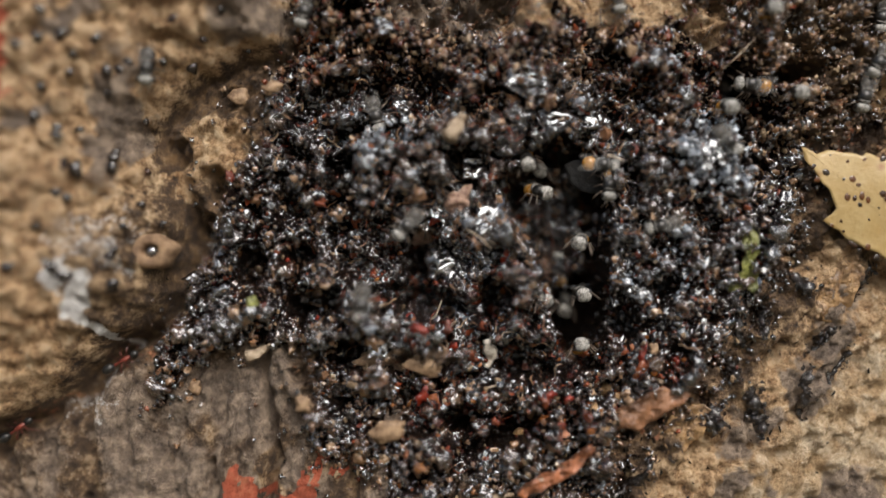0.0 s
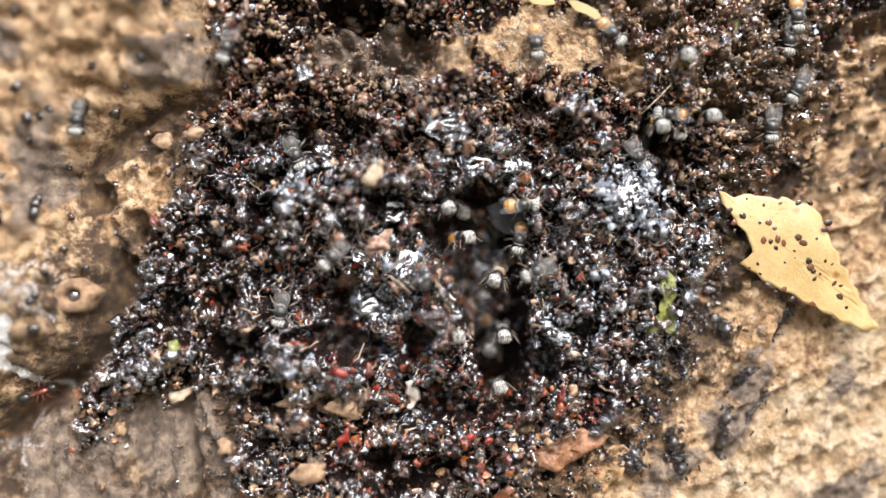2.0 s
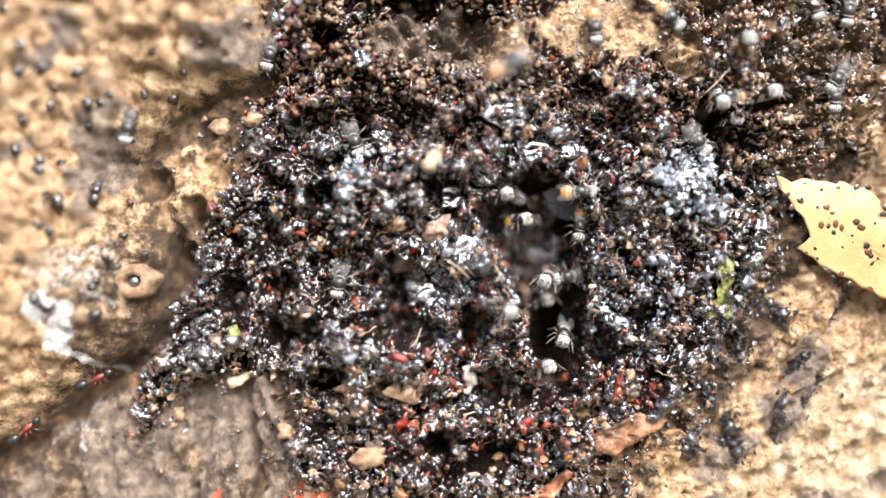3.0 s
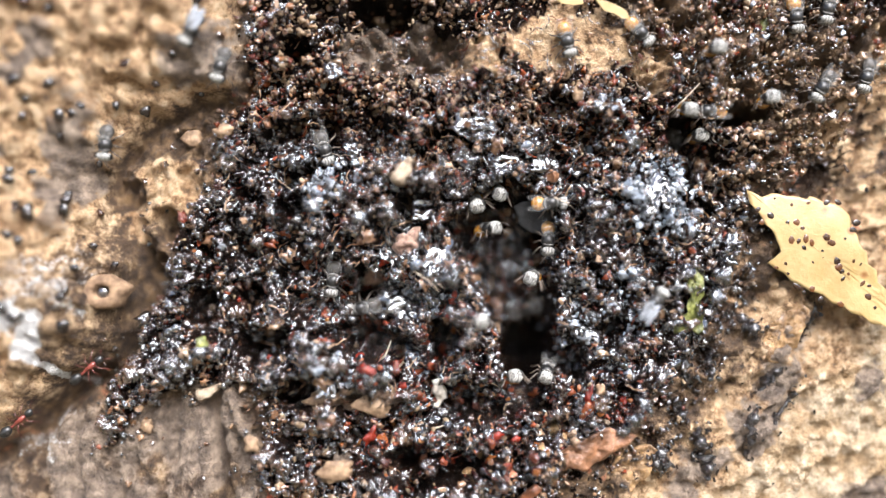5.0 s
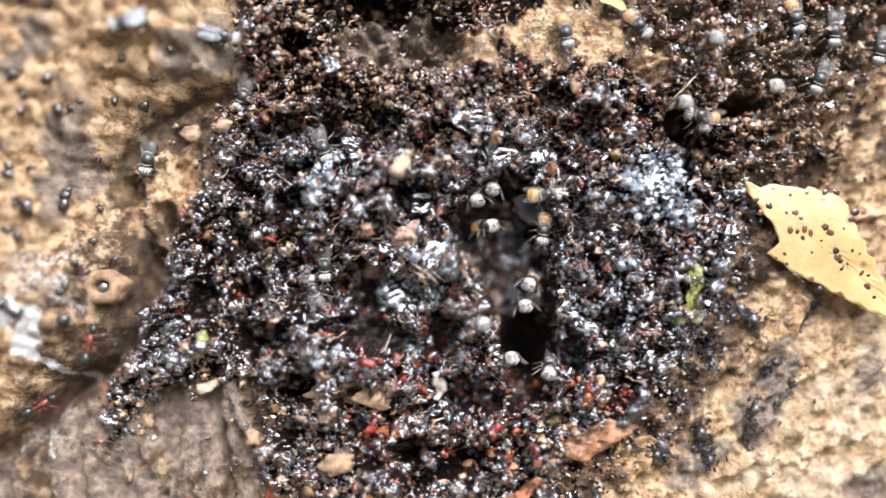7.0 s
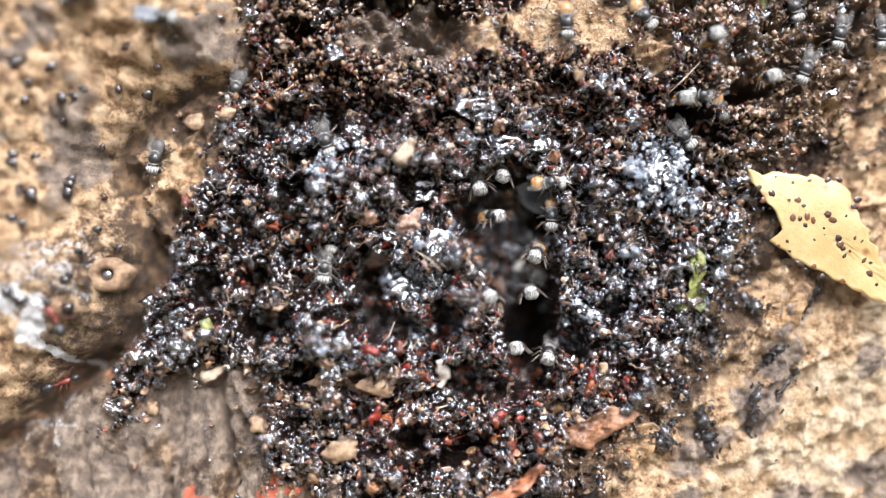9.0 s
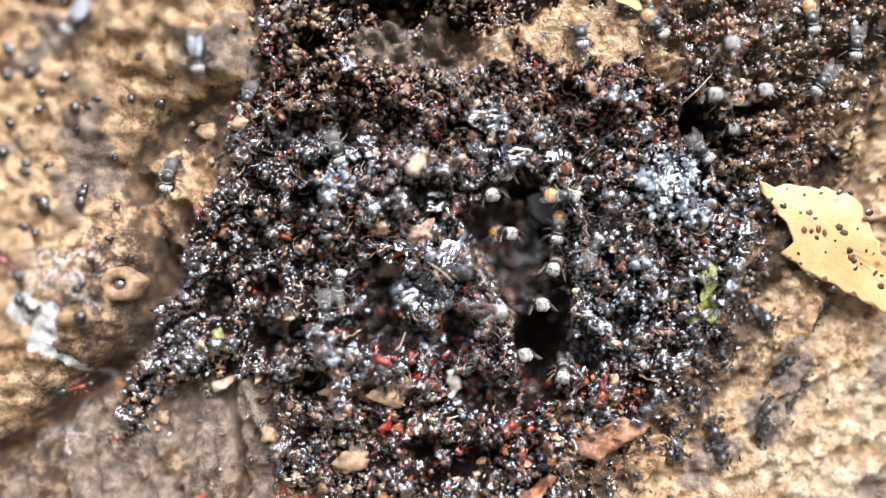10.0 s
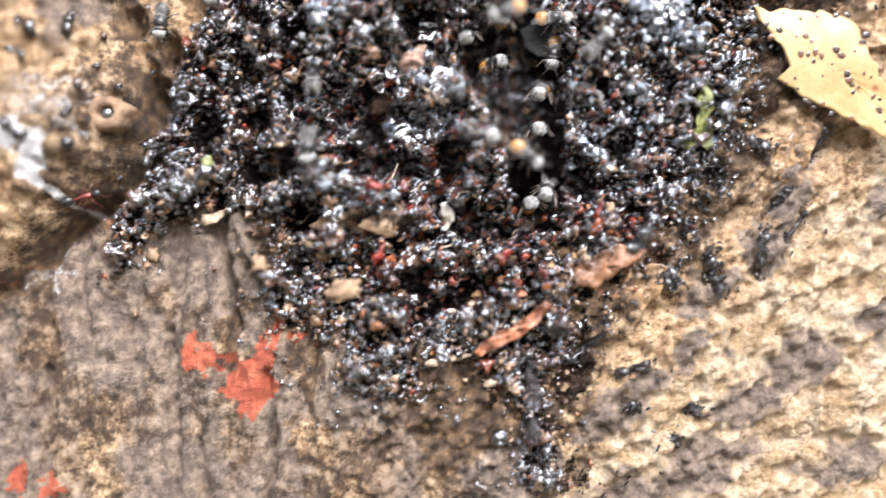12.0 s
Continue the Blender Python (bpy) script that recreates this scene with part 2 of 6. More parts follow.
# the nest's outline: the edge of the crumb mound
MOUND = [(-25, 60), (-27, 24), (-31, 17), (-33, 10), (-37, 3), (-39.4, -5), (-42.4, -10), (-46, -20), (-49, -31), (-38, -22), (-31, -20), (-27, -29), (-23.7, -36), (-14.6, -39.3), (-13, -46.7), (-3, -46.7),
         (-1.5, -39.3), (5, -42.6), (11.7, -47.5), (12.5, -60), (17.8, -60.6), (15.8, -47.5), (19, -41.7), (20, -31), (30.6, -25.3), (33, -24), (39, -14), (43, -6), (46, 2), (47, 10), (58, 14), (75, 30), (75, 60)]
HOLES = [(12.0, 1.0, 6.6, 7.6, 8, 30), (14.9, -15.2, 3.7, 6.2, -6, 30), (13.4, -7.5, 4.4, 5.0, 0, 20), (47, 20, 4.2, 1.6, 10, 10), (37.7, 18, 2.2, 2.8, 0, 14), (-1.5, 6.0, 3.2, 2.6, 0, 7), (-7, -8.5, 4.0, 2.6, 15, 10),
         (-19, 29, 2.6, 1.6, -10, 6), (-6, -14, 6, 2.4, -8, 8), (23.6, 16.5, 2.0, 2.2, 0, 4), (-18, -9, 3, 3, 0, 3), (3, -33, 7, 1.6, 25, 6), (2.5, -13.5, 2.6, 3.4, 10, 8), (9, -23.4, 9, 1.5, 3, 7), (-2.5, -31, 3.2, 2.4, 40, 8), (21, -15.5, 2.0, 4.0, 10, 6),
         (-39.6, -4.5, 1.8, 3.5, 0, 5), (-38, 3, 1.6, 2.2, 0, 4), (49, -8, 2.4, 2.6, 0, 2),
         (4.2, 3.2, 2.0, 2.6, 10, 8), (-9, -4.5, 2.6, 2.2, 20, 7), (-10.5, -13, 3.2, 2.2, -10, 7), (-21, 17, 3.5, 1.6, 25, 4), (-26, -7, 2.4, 2.0, 0, 6), (-24, -14, 4, 2.6, 10, 6), (-18, -21, 4, 2.4, 20, 6), (-33, -9, 2.4, 3, 0, 6), (-20, 6, 2.4, 2, 0, 6), (5, -21, 5.5, 1.6, 5, 4), (19, 21, 3.0, 1.6, 15, 4), (-7, 17, 3, 1.8, -10, 4), (22, 3, 1.8, 3, 0, 3), (-6, 34.5, 4.5, 2.0, 0, 7)]


def inside(x, z, poly):
    v = np.zeros(x.shape, bool)
    for (ax, az), (bx, bz) in zip(poly, poly[1:] + poly[:1]):
        cross = ((az > z) != (bz > z)) & (x < (bx - ax) * (z - az) / (bz - az + 1e-9) + ax)
        v ^= cross
    return v


def mound_depth(x, z):
    """How far inside the mound's wavering outline, in mm."""
    wx, wz = x + 2.2 * fbm(x, z, 9, 3), z + 2.2 * fbm(x, z, 9, 3, shift=50)
    d, _ = off_line(wx, wz, MOUND)
    return np.where(inside(wx, wz, MOUND), d, -d)


def bulge_depth(x, z):
    wx, wz = x + 1.2 * fbm(x, z, 10, 3, shift=9), z + 1.2 * fbm(x, z, 10, 3, shift=19)
    d, s = off_line(wx, wz, BULGE)
    return -d * s


def height(x, z):
    """How far the surface stands out towards the open side, in mm."""
    x, z = np.asarray(x, float), np.asarray(z, float)
    b, m = bulge_depth(x, z), mound_depth(x, z)
    h = 11.5 * np.sqrt(np.clip(smooth(0, 19, b), 0, 1)) - (2.5 + 4.0 * smooth(4, -12, z) * smooth(-66, -50, x)) * np.exp(-(b / 2.0) ** 2)
    low = smooth(-14, -26, z) * smooth(-8, -20, x) * (1 - smooth(-1, 1, b))
    warp = x + 1.6 * fbm(x, z * 0.35, 14, 3, shift=31)
    ridge = 0.6 - np.abs(fbm(warp, z * 0.16, 8.0, 3, 0.5, shift=33))
    h = h + low * (3.0 * ridge - 1.5 + 0.5 * fbm(warp, z * 0.2, 1.6, 3, 0.6, shift=35)) + (1 - low) * 0.9 * fbm(x, z, 11, 3, shift=3)
    # slanting knobs on the bare bark below and beside the nest
    bare = smooth(1.5, -1.5, m) * (1 - low) * smooth(0.5, -0.5, b)
    s, t = (x + z) * 0.707, (z - x) * 0.707
    h = h + bare * (2.5 * (0.35 - np.abs(fbm(s * 0.6, t, 6.5, 3, 0.55, shift=77))) + 1.0 * fbm(s * 0.7, t, 2.4, 3, 0.6, shift=79) + 0.8 * np.abs(fbm(s, t, 1.7, 2, 0.6, shift=83)))
    h = h + smooth(1, 5, b) * (2.6 * np.abs(fbm(x, z, 4.6, 2, 0.5, shift=171)) - 0.7)
    h = h + (0.55 - 0.15 * smooth(0, 3, b)) * fbm(x, z, 2.6, 4, 0.65, shift=5) + 0.3 * smooth(0, 3, b) * fbm(x, z, 1.4, 3, 0.6, shift=15)
    # crumb mound
    w = smooth(-0.5, 2.5, m)
    lump = 1.2 + 3.1 * fbm(x, z, 12, 3, shift=23) + 4.6 * (0.38 - np.abs(fbm(x, z, 6.0, 3, 0.55, shift=41))) + 0.9 * fbm(x, z, 3.0, 2, 0.6, shift=45)
    crack = np.abs(fbm(x + 1.5 * fbm(x, z, 5, 2, shift=151), z, 13, 2, 0.6, shift=155))
    lump = lump - 4.2 * smooth(0.16, 0.02, crack) * smooth(2, 6, m) * (1 - 0.75 * smooth(12, 22, z))
    h = h + w * lump + 0.5 * w * fbm(x, z, 1.5, 2, shift=61)
    for cx, cz, rx, rz, turn, deep in HOLES:
        k = blob(x + 0.7 * fbm(x, z, 4, 2, shift=91), z + 0.7 * fbm(x, z, 4, 2, shift=95), cx, cz, rx, rz, turn, 0.3)
        h = h * (1 - 0.6 * k) - deep * k
    # wet slope beside the entrance that faces the sky
    h = h - 0.42 * (z - 8.5) * blob(x, z, 34, 8.5, 6.5, 6.5, 0, 0.4)
    # pad of old crumbs inside the entrance
    h = h + np.maximum(0, -9.5 + 3.0 * fbm(x, z, 4, 3, shift=121) - h) * blob(x, z, 11.8, -2.4, 6.8, 10.4, 4, 0.22)
    flat = blob(x, z, 20.5, 30.5, 11.5, 6.0, -5, 0.35)
    h = h * (1 - 0.8 * flat) + flat * (1.2 + 0.5 * fbm(x, z, 4, 3, shift=131))
    h = h - 4.0 * blob(x, z, -2, 29, 9, 4.5, 0, 0.5)
    # cracks in the lower bark
    for line in ([(-31, -18), (-32, -24), (-30.5, -31), (-29.5, -37), (-31, -44)], [(-40, -38), (-39, -45), (-38.5, -56), (-39, -75)], [(-59, -44), (-58, -56), (-59, -75)],
                 [(-25, -44), (-24, -54), (-25, -66)]):
        d, _ = off_line(x + 0.5 * fbm(x, z, 3, 2, shift=13), z, line)
        h = h - (4.5 if line[0][0] == -31 else 2.2) * np.exp(-(d / (1.0 if line[0][0] == -31 else 0.8)) ** 2)
    return h


RADIUS = 600.0


def point(x, z, out=0.0):
    """The place in metres over the trunk's face at x, z mm, raised by out mm."""
    h = float(height(np.array([float(x)]), np.array([float(z)]))[0]) + out
    return Vector((x, x * x / (2 * RADIUS) - h, z)) * MM


def normal(x, z, step=0.8):
    hx = float(height(np.array([x + step]), np.array([float(z)]))[0] - height(np.array([x - step]), np.array([float(z)]))[0]) / (2 * step)
    hz = float(height(np.array([float(x)]), np.array([z + step]))[0] - height(np.array([float(x)]), np.array([z - step]))[0]) / (2 * step)
    return Vector((-hx, -1, -hz)).normalized()


def masks(x, z):
    b, m = bulge_depth(x, z), mound_depth(x, z)
    x, z = x + 2.4 * fbm(x, z, 6, 4, 0.65, shift=201), z + 2.4 * fbm(x, z, 6, 4, 0.65, shift=231)
    tan = smooth(-1, 4, b) * (0.42 + 0.58 * np.maximum(smooth(-9, 5, z - 0.45 * (x + 60)), smooth(-54, -64, x) * smooth(-34, -24, z)))
    right = smooth(1, -1, m) * smooth(8, 26, x - 0.35 * (z + 45)) * (1 - smooth(-1, 1, b))
    tan = np.maximum(tan, right * smooth(8, -4, z - 0.2 * (x - 45)) * (0.20 + 0.75 * smooth(-8, 10, (x - z) * 0.707 - 46)))
    tan = np.maximum(tan, 0.9 * blobs(x, z, [(20.5, 30.5, 11, 5.4, -5), (33, 27, 4, 3, 0), (68, 6, 5, 5, 0), (64, 17, 9, 5, 0), (71, 24, 6, 9, 0), (-38.5, 9, 5.0, 5.0, 40), (-42, 4, 2.5, 4, 0), (8, 28, 4.5, 3, 10), (-8, 36, 3, 2, 0), (64, 7, 4.5, 3.5, 0), (52, -8, 5, 3, 30)]))
    tan = np.maximum(tan, 0.52 * blobs(x, z, [(-28, -39.5, 9, 3.0, 0), (-20, -53, 14, 4, 10), (-50, -58, 14, 6, 0), (-6, -62, 10, 5, 0)]))
    grey = 0.85 * blobs(x, z, [(-50.5, 12, 3.2, 10.5, -12), (-55, 27, 5.5, 2.4, 35), (-32, 27, 6, 3.4, 25), (-62, 12, 3, 2, 0), 
                               (51, -21, 3, 5.0, -35), (54, -14, 3.5, 5, -35), (39, -33, 5, 3.2, 20), (49, -27, 3.2, 4.4, -35), (38.5, -40.7, 6, 2.2, 25), (55, -43, 7, 3.6, 20), (47, -48.5, 9, 2.2, 15),
                               (25, -51, 6, 4.5, 10), (31, -46, 4, 2.2, 20), (39.5, -57.5, 9, 3.6, 12), (61, -58.5, 8, 3, 10), (68, -37, 4, 6, -30), (30, -62, 8, 3, 0), (12, -60, 9, 5, 0), (-34, -27, 10, 7, 0), (-48, -40, 9, 7, 0), (-40, -58, 8, 5, 0), (-12, -48, 6, 5, 30), (66, -20, 4, 3, 0), (-5, 30, 9, 6, 0), (12, 38, 9, 3, 0)], 0.5)
    grey = np.maximum(grey, (0.50 + 0.5 * fbm(x * 1.6, z * 0.22, 9, 3, shift=301)) * smooth(-16, -30, z) * smooth(6, -8, x) * smooth(0, -3, b))
    grey = grey * (1 - 0.9 * blobs(x, z, [(20.5, 30.5, 11, 5.4, -5)]))
    resin = smooth(-1.2, 1.5, m) * 0.95
    resin = resin * (1 - 0.97 * blobs(x, z, [(20.5, 30.5, 10.5, 4.8, -5), (60, 8, 13, 9, 0), (66, 18, 9, 6, 0), (73, 27, 6, 9, 0), (33, 27, 3, 2.2, 0), (-38, 10, 3.8, 3.5, 40), (8, 28, 3.8, 2.2, 10), (-9, -22, 6, 2, 0), (-13, -32, 3, 2, 20), (-28, -27, 5, 6, 0), (-3, 29, 9, 4, 0), (33, 36, 6, 3, 0)]))
    resin = resin * (1 - 0.7 * blobs(x, z, [(54, 27, 18, 11, 0), (38, 32, 8, 6, 0)], 0.5))
    # resin that has run into the grooves beside the mound
    s, t = (x + z) * 0.707, (z - x) * 0.707
    groove = np.abs(fbm(s * 0.6, t, 6.5, 3, 0.55, shift=77))
    side = smooth(1, -1, m) * smooth(-8, 10, x) * smooth(-14, -2, m)
    resin = np.maximum(resin, side * 0.62 * smooth(0.25, 0.36, groove))
    white = blobs(x, z, [(-57, -9.5, 1.4, 2.4, 0), (-53.6, -4.2, 5.4, 3.4, 10), (-50.5, -8.5, 2.0, 1.6, -30), (-57, -28, 4, 2.4, 25)], 0.7) * np.clip(0.42 + 0.5 * fbm(x, z, 2.2, 3, shift=7), 0, 1)
    white = np.maximum(white, blobs(x, z, [(-55.9, -13.2, 2.4, 3.2, -8), (-56.2, -9.2, 1.3, 2.6, 0), (-54.6, -16.8, 1.2, 2.4, 15)], 0.3) * 1.1)
    rust = blobs(x, z, [(-34.0, -42.0, 2.6, 3.6, 10), (-27.5, -45.5, 3.6, 4.2, 20), (-25, -41.5, 1.6, 3, 0), (-22.5, -37.5, 1.4, 2.4, 20), (-63.5, -60, 1.6, 3, 0), (-58, -60, 1.6, 2, 0), (-65.4, 22.5, 3.6, 7.0, 0)], 0.3)
    rust = np.maximum(rust, 0.36 * blobs(x, z, [(-52, -22, 4, 1.4, 25), (-64, -30, 5, 1.8, 25), (24, -30, 5, 2.2, 20), (54, 12, 8, 5, 0), (58, 4, 10, 8, 0)]))
    tan = np.maximum(tan, 0.32 * smooth(-16, -30, z) * smooth(0, -14, x) * smooth(0, -3, b))
    cream = right * smooth(0, 14, (x - z) * 0.707 - 48)
    return tan, grey, resin, white, rust, cream


def build_trunk():
    step = 0.36
    xs = np.concatenate([-RADIUS * np.linspace(math.pi, 0.16, 60), np.arange(-92, 92, step), RADIUS * np.linspace(0.16, math.pi, 60)])
    zs = np.concatenate([np.linspace(-500, -86, 24), np.arange(-80, 62, step), np.linspace(68, 500, 24)])
    x, z = np.meshgrid(xs, zs)
    h = height(x, z)
    edge = smooth(150, 95, np.abs(x)) * smooth(140, 85, np.abs(z + 9))
    far = 5 * fbm(x, z * 0.4, 60, 4, shift=101)
    h = h * edge + far * (1 - edge)
    a, r = x / RADIUS, RADIUS + h
    co = np.stack([r * np.sin(a), RADIUS - r * np.cos(a), z], -1).reshape(-1, 3) * MM
    ny, nx = x.shape
    i = np.arange(nx * ny).reshape(ny, nx)
    quads = np.stack([i[:-1, :-1], i[:-1, 1:], i[1:, 1:], i[1:, :-1]], -1).reshape(-1, 4)
    me = bpy.data.meshes.new("tree_trunk")
    me.vertices.add(len(co))
    me.vertices.foreach_set("co", co.ravel())
    me.loops.add(quads.size)
    me.loops.foreach_set("vertex_index", quads.ravel())
    me.polygons.add(len(quads))
    me.polygons.foreach_set("loop_start", np.arange(0, quads.size, 4))
    me.polygons.foreach_set("use_smooth", np.ones(len(quads), bool))
    me.update(calc_edges=True)
    bm = bmesh.new()
    bm.from_mesh(me)
    bm.verts.ensure_lookup_table()
    for row in (i[0][::-1], i[-1]):
        bm.faces.new([bm.verts[int(k)] for k in row[:-1]]).smooth = False
    bm.to_mesh(me)
    bm.free()
    tan, grey, resin, white, rust, cream = (v * edge for v in masks(x, z))
    for name, rgb in (("mask_a", (tan, grey, resin)), ("mask_b", (white, rust, cream))):
        att = me.color_attributes.new(name, "FLOAT_COLOR", "POINT")
        att.data.foreach_set("color", np.stack([*rgb, np.ones_like(x)], -1).astype(np.float32).ravel())
    me.materials.append(m_bark)
    return tagged(new("tree_trunk", me), "old tree trunk with tan and grey bark around a resin nest", "tree trunk", kind="structure")


trunk = build_trunk()


def build_ground():
    """Bare earth round the foot of the tree, out to the horizon."""
    m = Mat("earth", 0.95)
    co = m.coords()
    n = m.noise(9, 6, 0.7, co)
    m.colour(m.mix(m.noise(1.3, 3, 0.5, co), m.ramp(n, [(0.35, (0.05, 0.035, 0.024)), (0.65, (0.16, 0.11, 0.07))]), (0.07, 0.075, 0.03))).bump(n, 0.03)
    bm = bmesh.new()
    rings = []
    for r in (0.05, 0.5, 0.62, 0.8, 1.2, 2, 4, 8, 20, 60, 300, 2000):
        rings.append([bm.verts.new((r * math.cos(a), 0.6 + r * math.sin(a), -0.5 + 0.06 * math.exp(-((r - 0.6) / 0.25) ** 2) + min(0.03 * r, 0.2) * noise.noise(Vector((r * math.cos(a), r * math.sin(a), 3.0))))) for a in np.linspace(0, 2 * math.pi, 96, endpoint=False)])
    for r0, r1 in zip(rings, rings[1:]):
        for j in range(96):
            bm.faces.new((r0[j], r1[j], r1[(j + 1) % 96], r0[(j + 1) % 96]))
    bm.faces.new(rings[0])
    bmesh.ops.recalc_face_normals(bm, faces=bm.faces[:])
    for f in bm.faces:
        f.smooth = True
    me = bpy.data.meshes.new("ground")
    bm.to_mesh(me)
    bm.free()
    me.materials.append(m.m)
    return tagged(new("ground", me), "bare brown earth round the foot of the tree", "ground", kind="structure")


ground = build_ground()


# ---- mesh helpers ----
def ico(sub, seed, rough=0.25, size=(1, 1, 1)):
    """A lumpy pebble as vertices and triangles, about 1 across its half."""
    bm = bmesh.new()
    bmesh.ops.create_icosphere(bm, subdivisions=sub, radius=1)
    for v in bm.verts:
        k = 1 + rough * noise.noise(v.co * 1.5 + Vector((seed * 7.3, seed * 1.7, 0))) * 1.3
        k += rough * 0.7 * noise.noise(v.co * (2.6 if sub < 3 else 3.4) + Vector((seed * 3.3, 5.0, seed)))
        v.co = Vector((v.co.x * size[0], v.co.y * size[1], v.co.z * size[2])) * k
    bm.verts.index_update()
    vs, fs = np.array([v.co[:] for v in bm.verts]), np.array([[v.index for v in f.verts] for f in bm.faces])
    bm.free()
    return vs, fs


def mesh_of(name, vs, fs, mats, index=None, shade=True):
    me = bpy.data.meshes.new(name)
    fs = np.asarray(fs)
    me.vertices.add(len(vs))
    me.vertices.foreach_set("co", np.asarray(vs, float).ravel())
    me.loops.add(fs.size)
    me.loops.foreach_set("vertex_index", fs.ravel())
    me.polygons.add(len(fs))
    me.polygons.foreach_set("loop_start", np.arange(0, fs.size, fs.shape[1]))
    me.polygons.foreach_set("use_smooth", np.full(len(fs), True) if shade is True else shade)
    for mt in mats:
        me.materials.append(mt)
    if index is not None:
        me.polygons.foreach_set("material_index", index)
    me.update()
    return me


def part(name, bm, material, parent, label="", shade=True):
    """Links a bmesh as one mesh object under a thing or a part."""
    me = bpy.data.meshes.new(name)
    for f in bm.faces:
        f.smooth = shade
    bm.to_mesh(me)
    bm.free()
    me.materials.append(material)
    ob = new(name, me)
    ob.parent = parent
    return tagged(ob, label) if label else ob


def turns(n, rs):
    """n random turns as 3 x 3 arrays."""
    q = rs.randn(n, 4)
    q /= np.linalg.norm(q, axis=1, keepdims=True)
    w, x, y, z = q.T
    return np.stack([1 - 2 * (y * y + z * z), 2 * (x * y - z * w), 2 * (x * z + y * w), 2 * (x * y + z * w), 1 - 2 * (x * x + z * z), 2 * (y * z - x * w),
                     2 * (x * z - y * w), 2 * (y * z + x * w), 1 - 2 * (x * x + y * y)], -1).reshape(n, 3, 3)


def shard(seed, size=(1, 1, 1)):
    """An angular chip: a ball cut by planes, as vertices and triangles."""
    rs = np.random.RandomState(seed)
    bm = bmesh.new()
    bmesh.ops.create_icosphere(bm, subdivisions=2, radius=1.15)
    bm.verts.index_update()
    vs, fs = np.array([v.co[:] for v in bm.verts]), np.array([[v.index for v in f.verts] for f in bm.faces])
    bm.free()
    for _ in range(11):
        d = rs.randn(3)
        d /= np.linalg.norm(d)
        over = np.maximum(vs @ d - rs.uniform(0.35, 0.8), 0)
        vs = vs - over[:, None] * d
    vs = vs + rs.normal(0, 0.035, vs.shape)
    return vs * np.array(size), fs


# ---- the crumb mound of the nest ----
SHAPES = [ico(1 if k == 5 else 2, k, 0.95, s) for k, s in enumerate([(1, 1, 1), (1.3, 0.9, 0.8), (1, 1, 0.9), (1.3, 0.8, 0.8), (1.1, 1, 0.8), (0.9, 0.9, 1.1), (1.5, 0.65, 0.65), (1.0, 0.85, 1.15)])] + [ico(3, 20 + k, 0.6) for k in range(3)] + [ico(1, 30 + k, 0.95, (1, 1, 1 + 0.4 * k)) for k in range(4)] + [shard(80 + k, z) for k, z in enumerate([(1, 1, 1), (1.5, 0.8, 0.7), (1, 0.55, 1.2), (1.8, 0.6, 0.45), (1.1, 1, 0.8), (1.3, 1.1, 0.4)])]
FINE = [(-16, 12, 8, 6, 0), (-22, 2, 11, 9, 10), (34, 8, 6, 6, 0), (26, -12, 8, 8, 0)]


def scatter(n, rs, box=(-50, 72, -63, 48)):
    x, z = rs.uniform(box[0], box[1], n), rs.uniform(box[2], box[3], n)
    m = mound_depth(x, z)
    keep = rs.rand(n) < np.clip(0.05 * ((m > -7) & (bulge_depth(x, z) < 0)) + 0.16 * smooth(-9, -1, m) * (x > 24) * (z < 6) + 0.1 * (m > -2.5) + 0.95 * smooth(-0.8, 1.5, m), 0, 1)
    bare = blobs(x, z, [(20.5, 30.5, 11, 5.4, -5), (33, 27, 3.5, 2.6, 0), (-38, 10, 4, 4, 40), (8, 28, 4, 2.6, 10), (-9, -22, 5.5, 1.8, 0), (-13, -32, 3, 1.8, 20), (-28, -26, 4.5, 7, 0), (63, 0, 11, 8, -38)])
    bare = np.maximum(bare, 0.8 * blobs(x, z, [(-3, 29, 11, 5, 0), (33, 37, 7, 3, 0), (-12, 33, 6, 3, 0)]))
    right = smooth(48, 66, x) * 1.6
    pits = blobs(x, z, [row[:5] for row in HOLES if row[5] >= 6])
    keep &= rs.rand(n) > np.maximum(np.maximum(bare * 0.95, 0.4 * right), 0.55 * pits)
    return x[keep], z[keep]


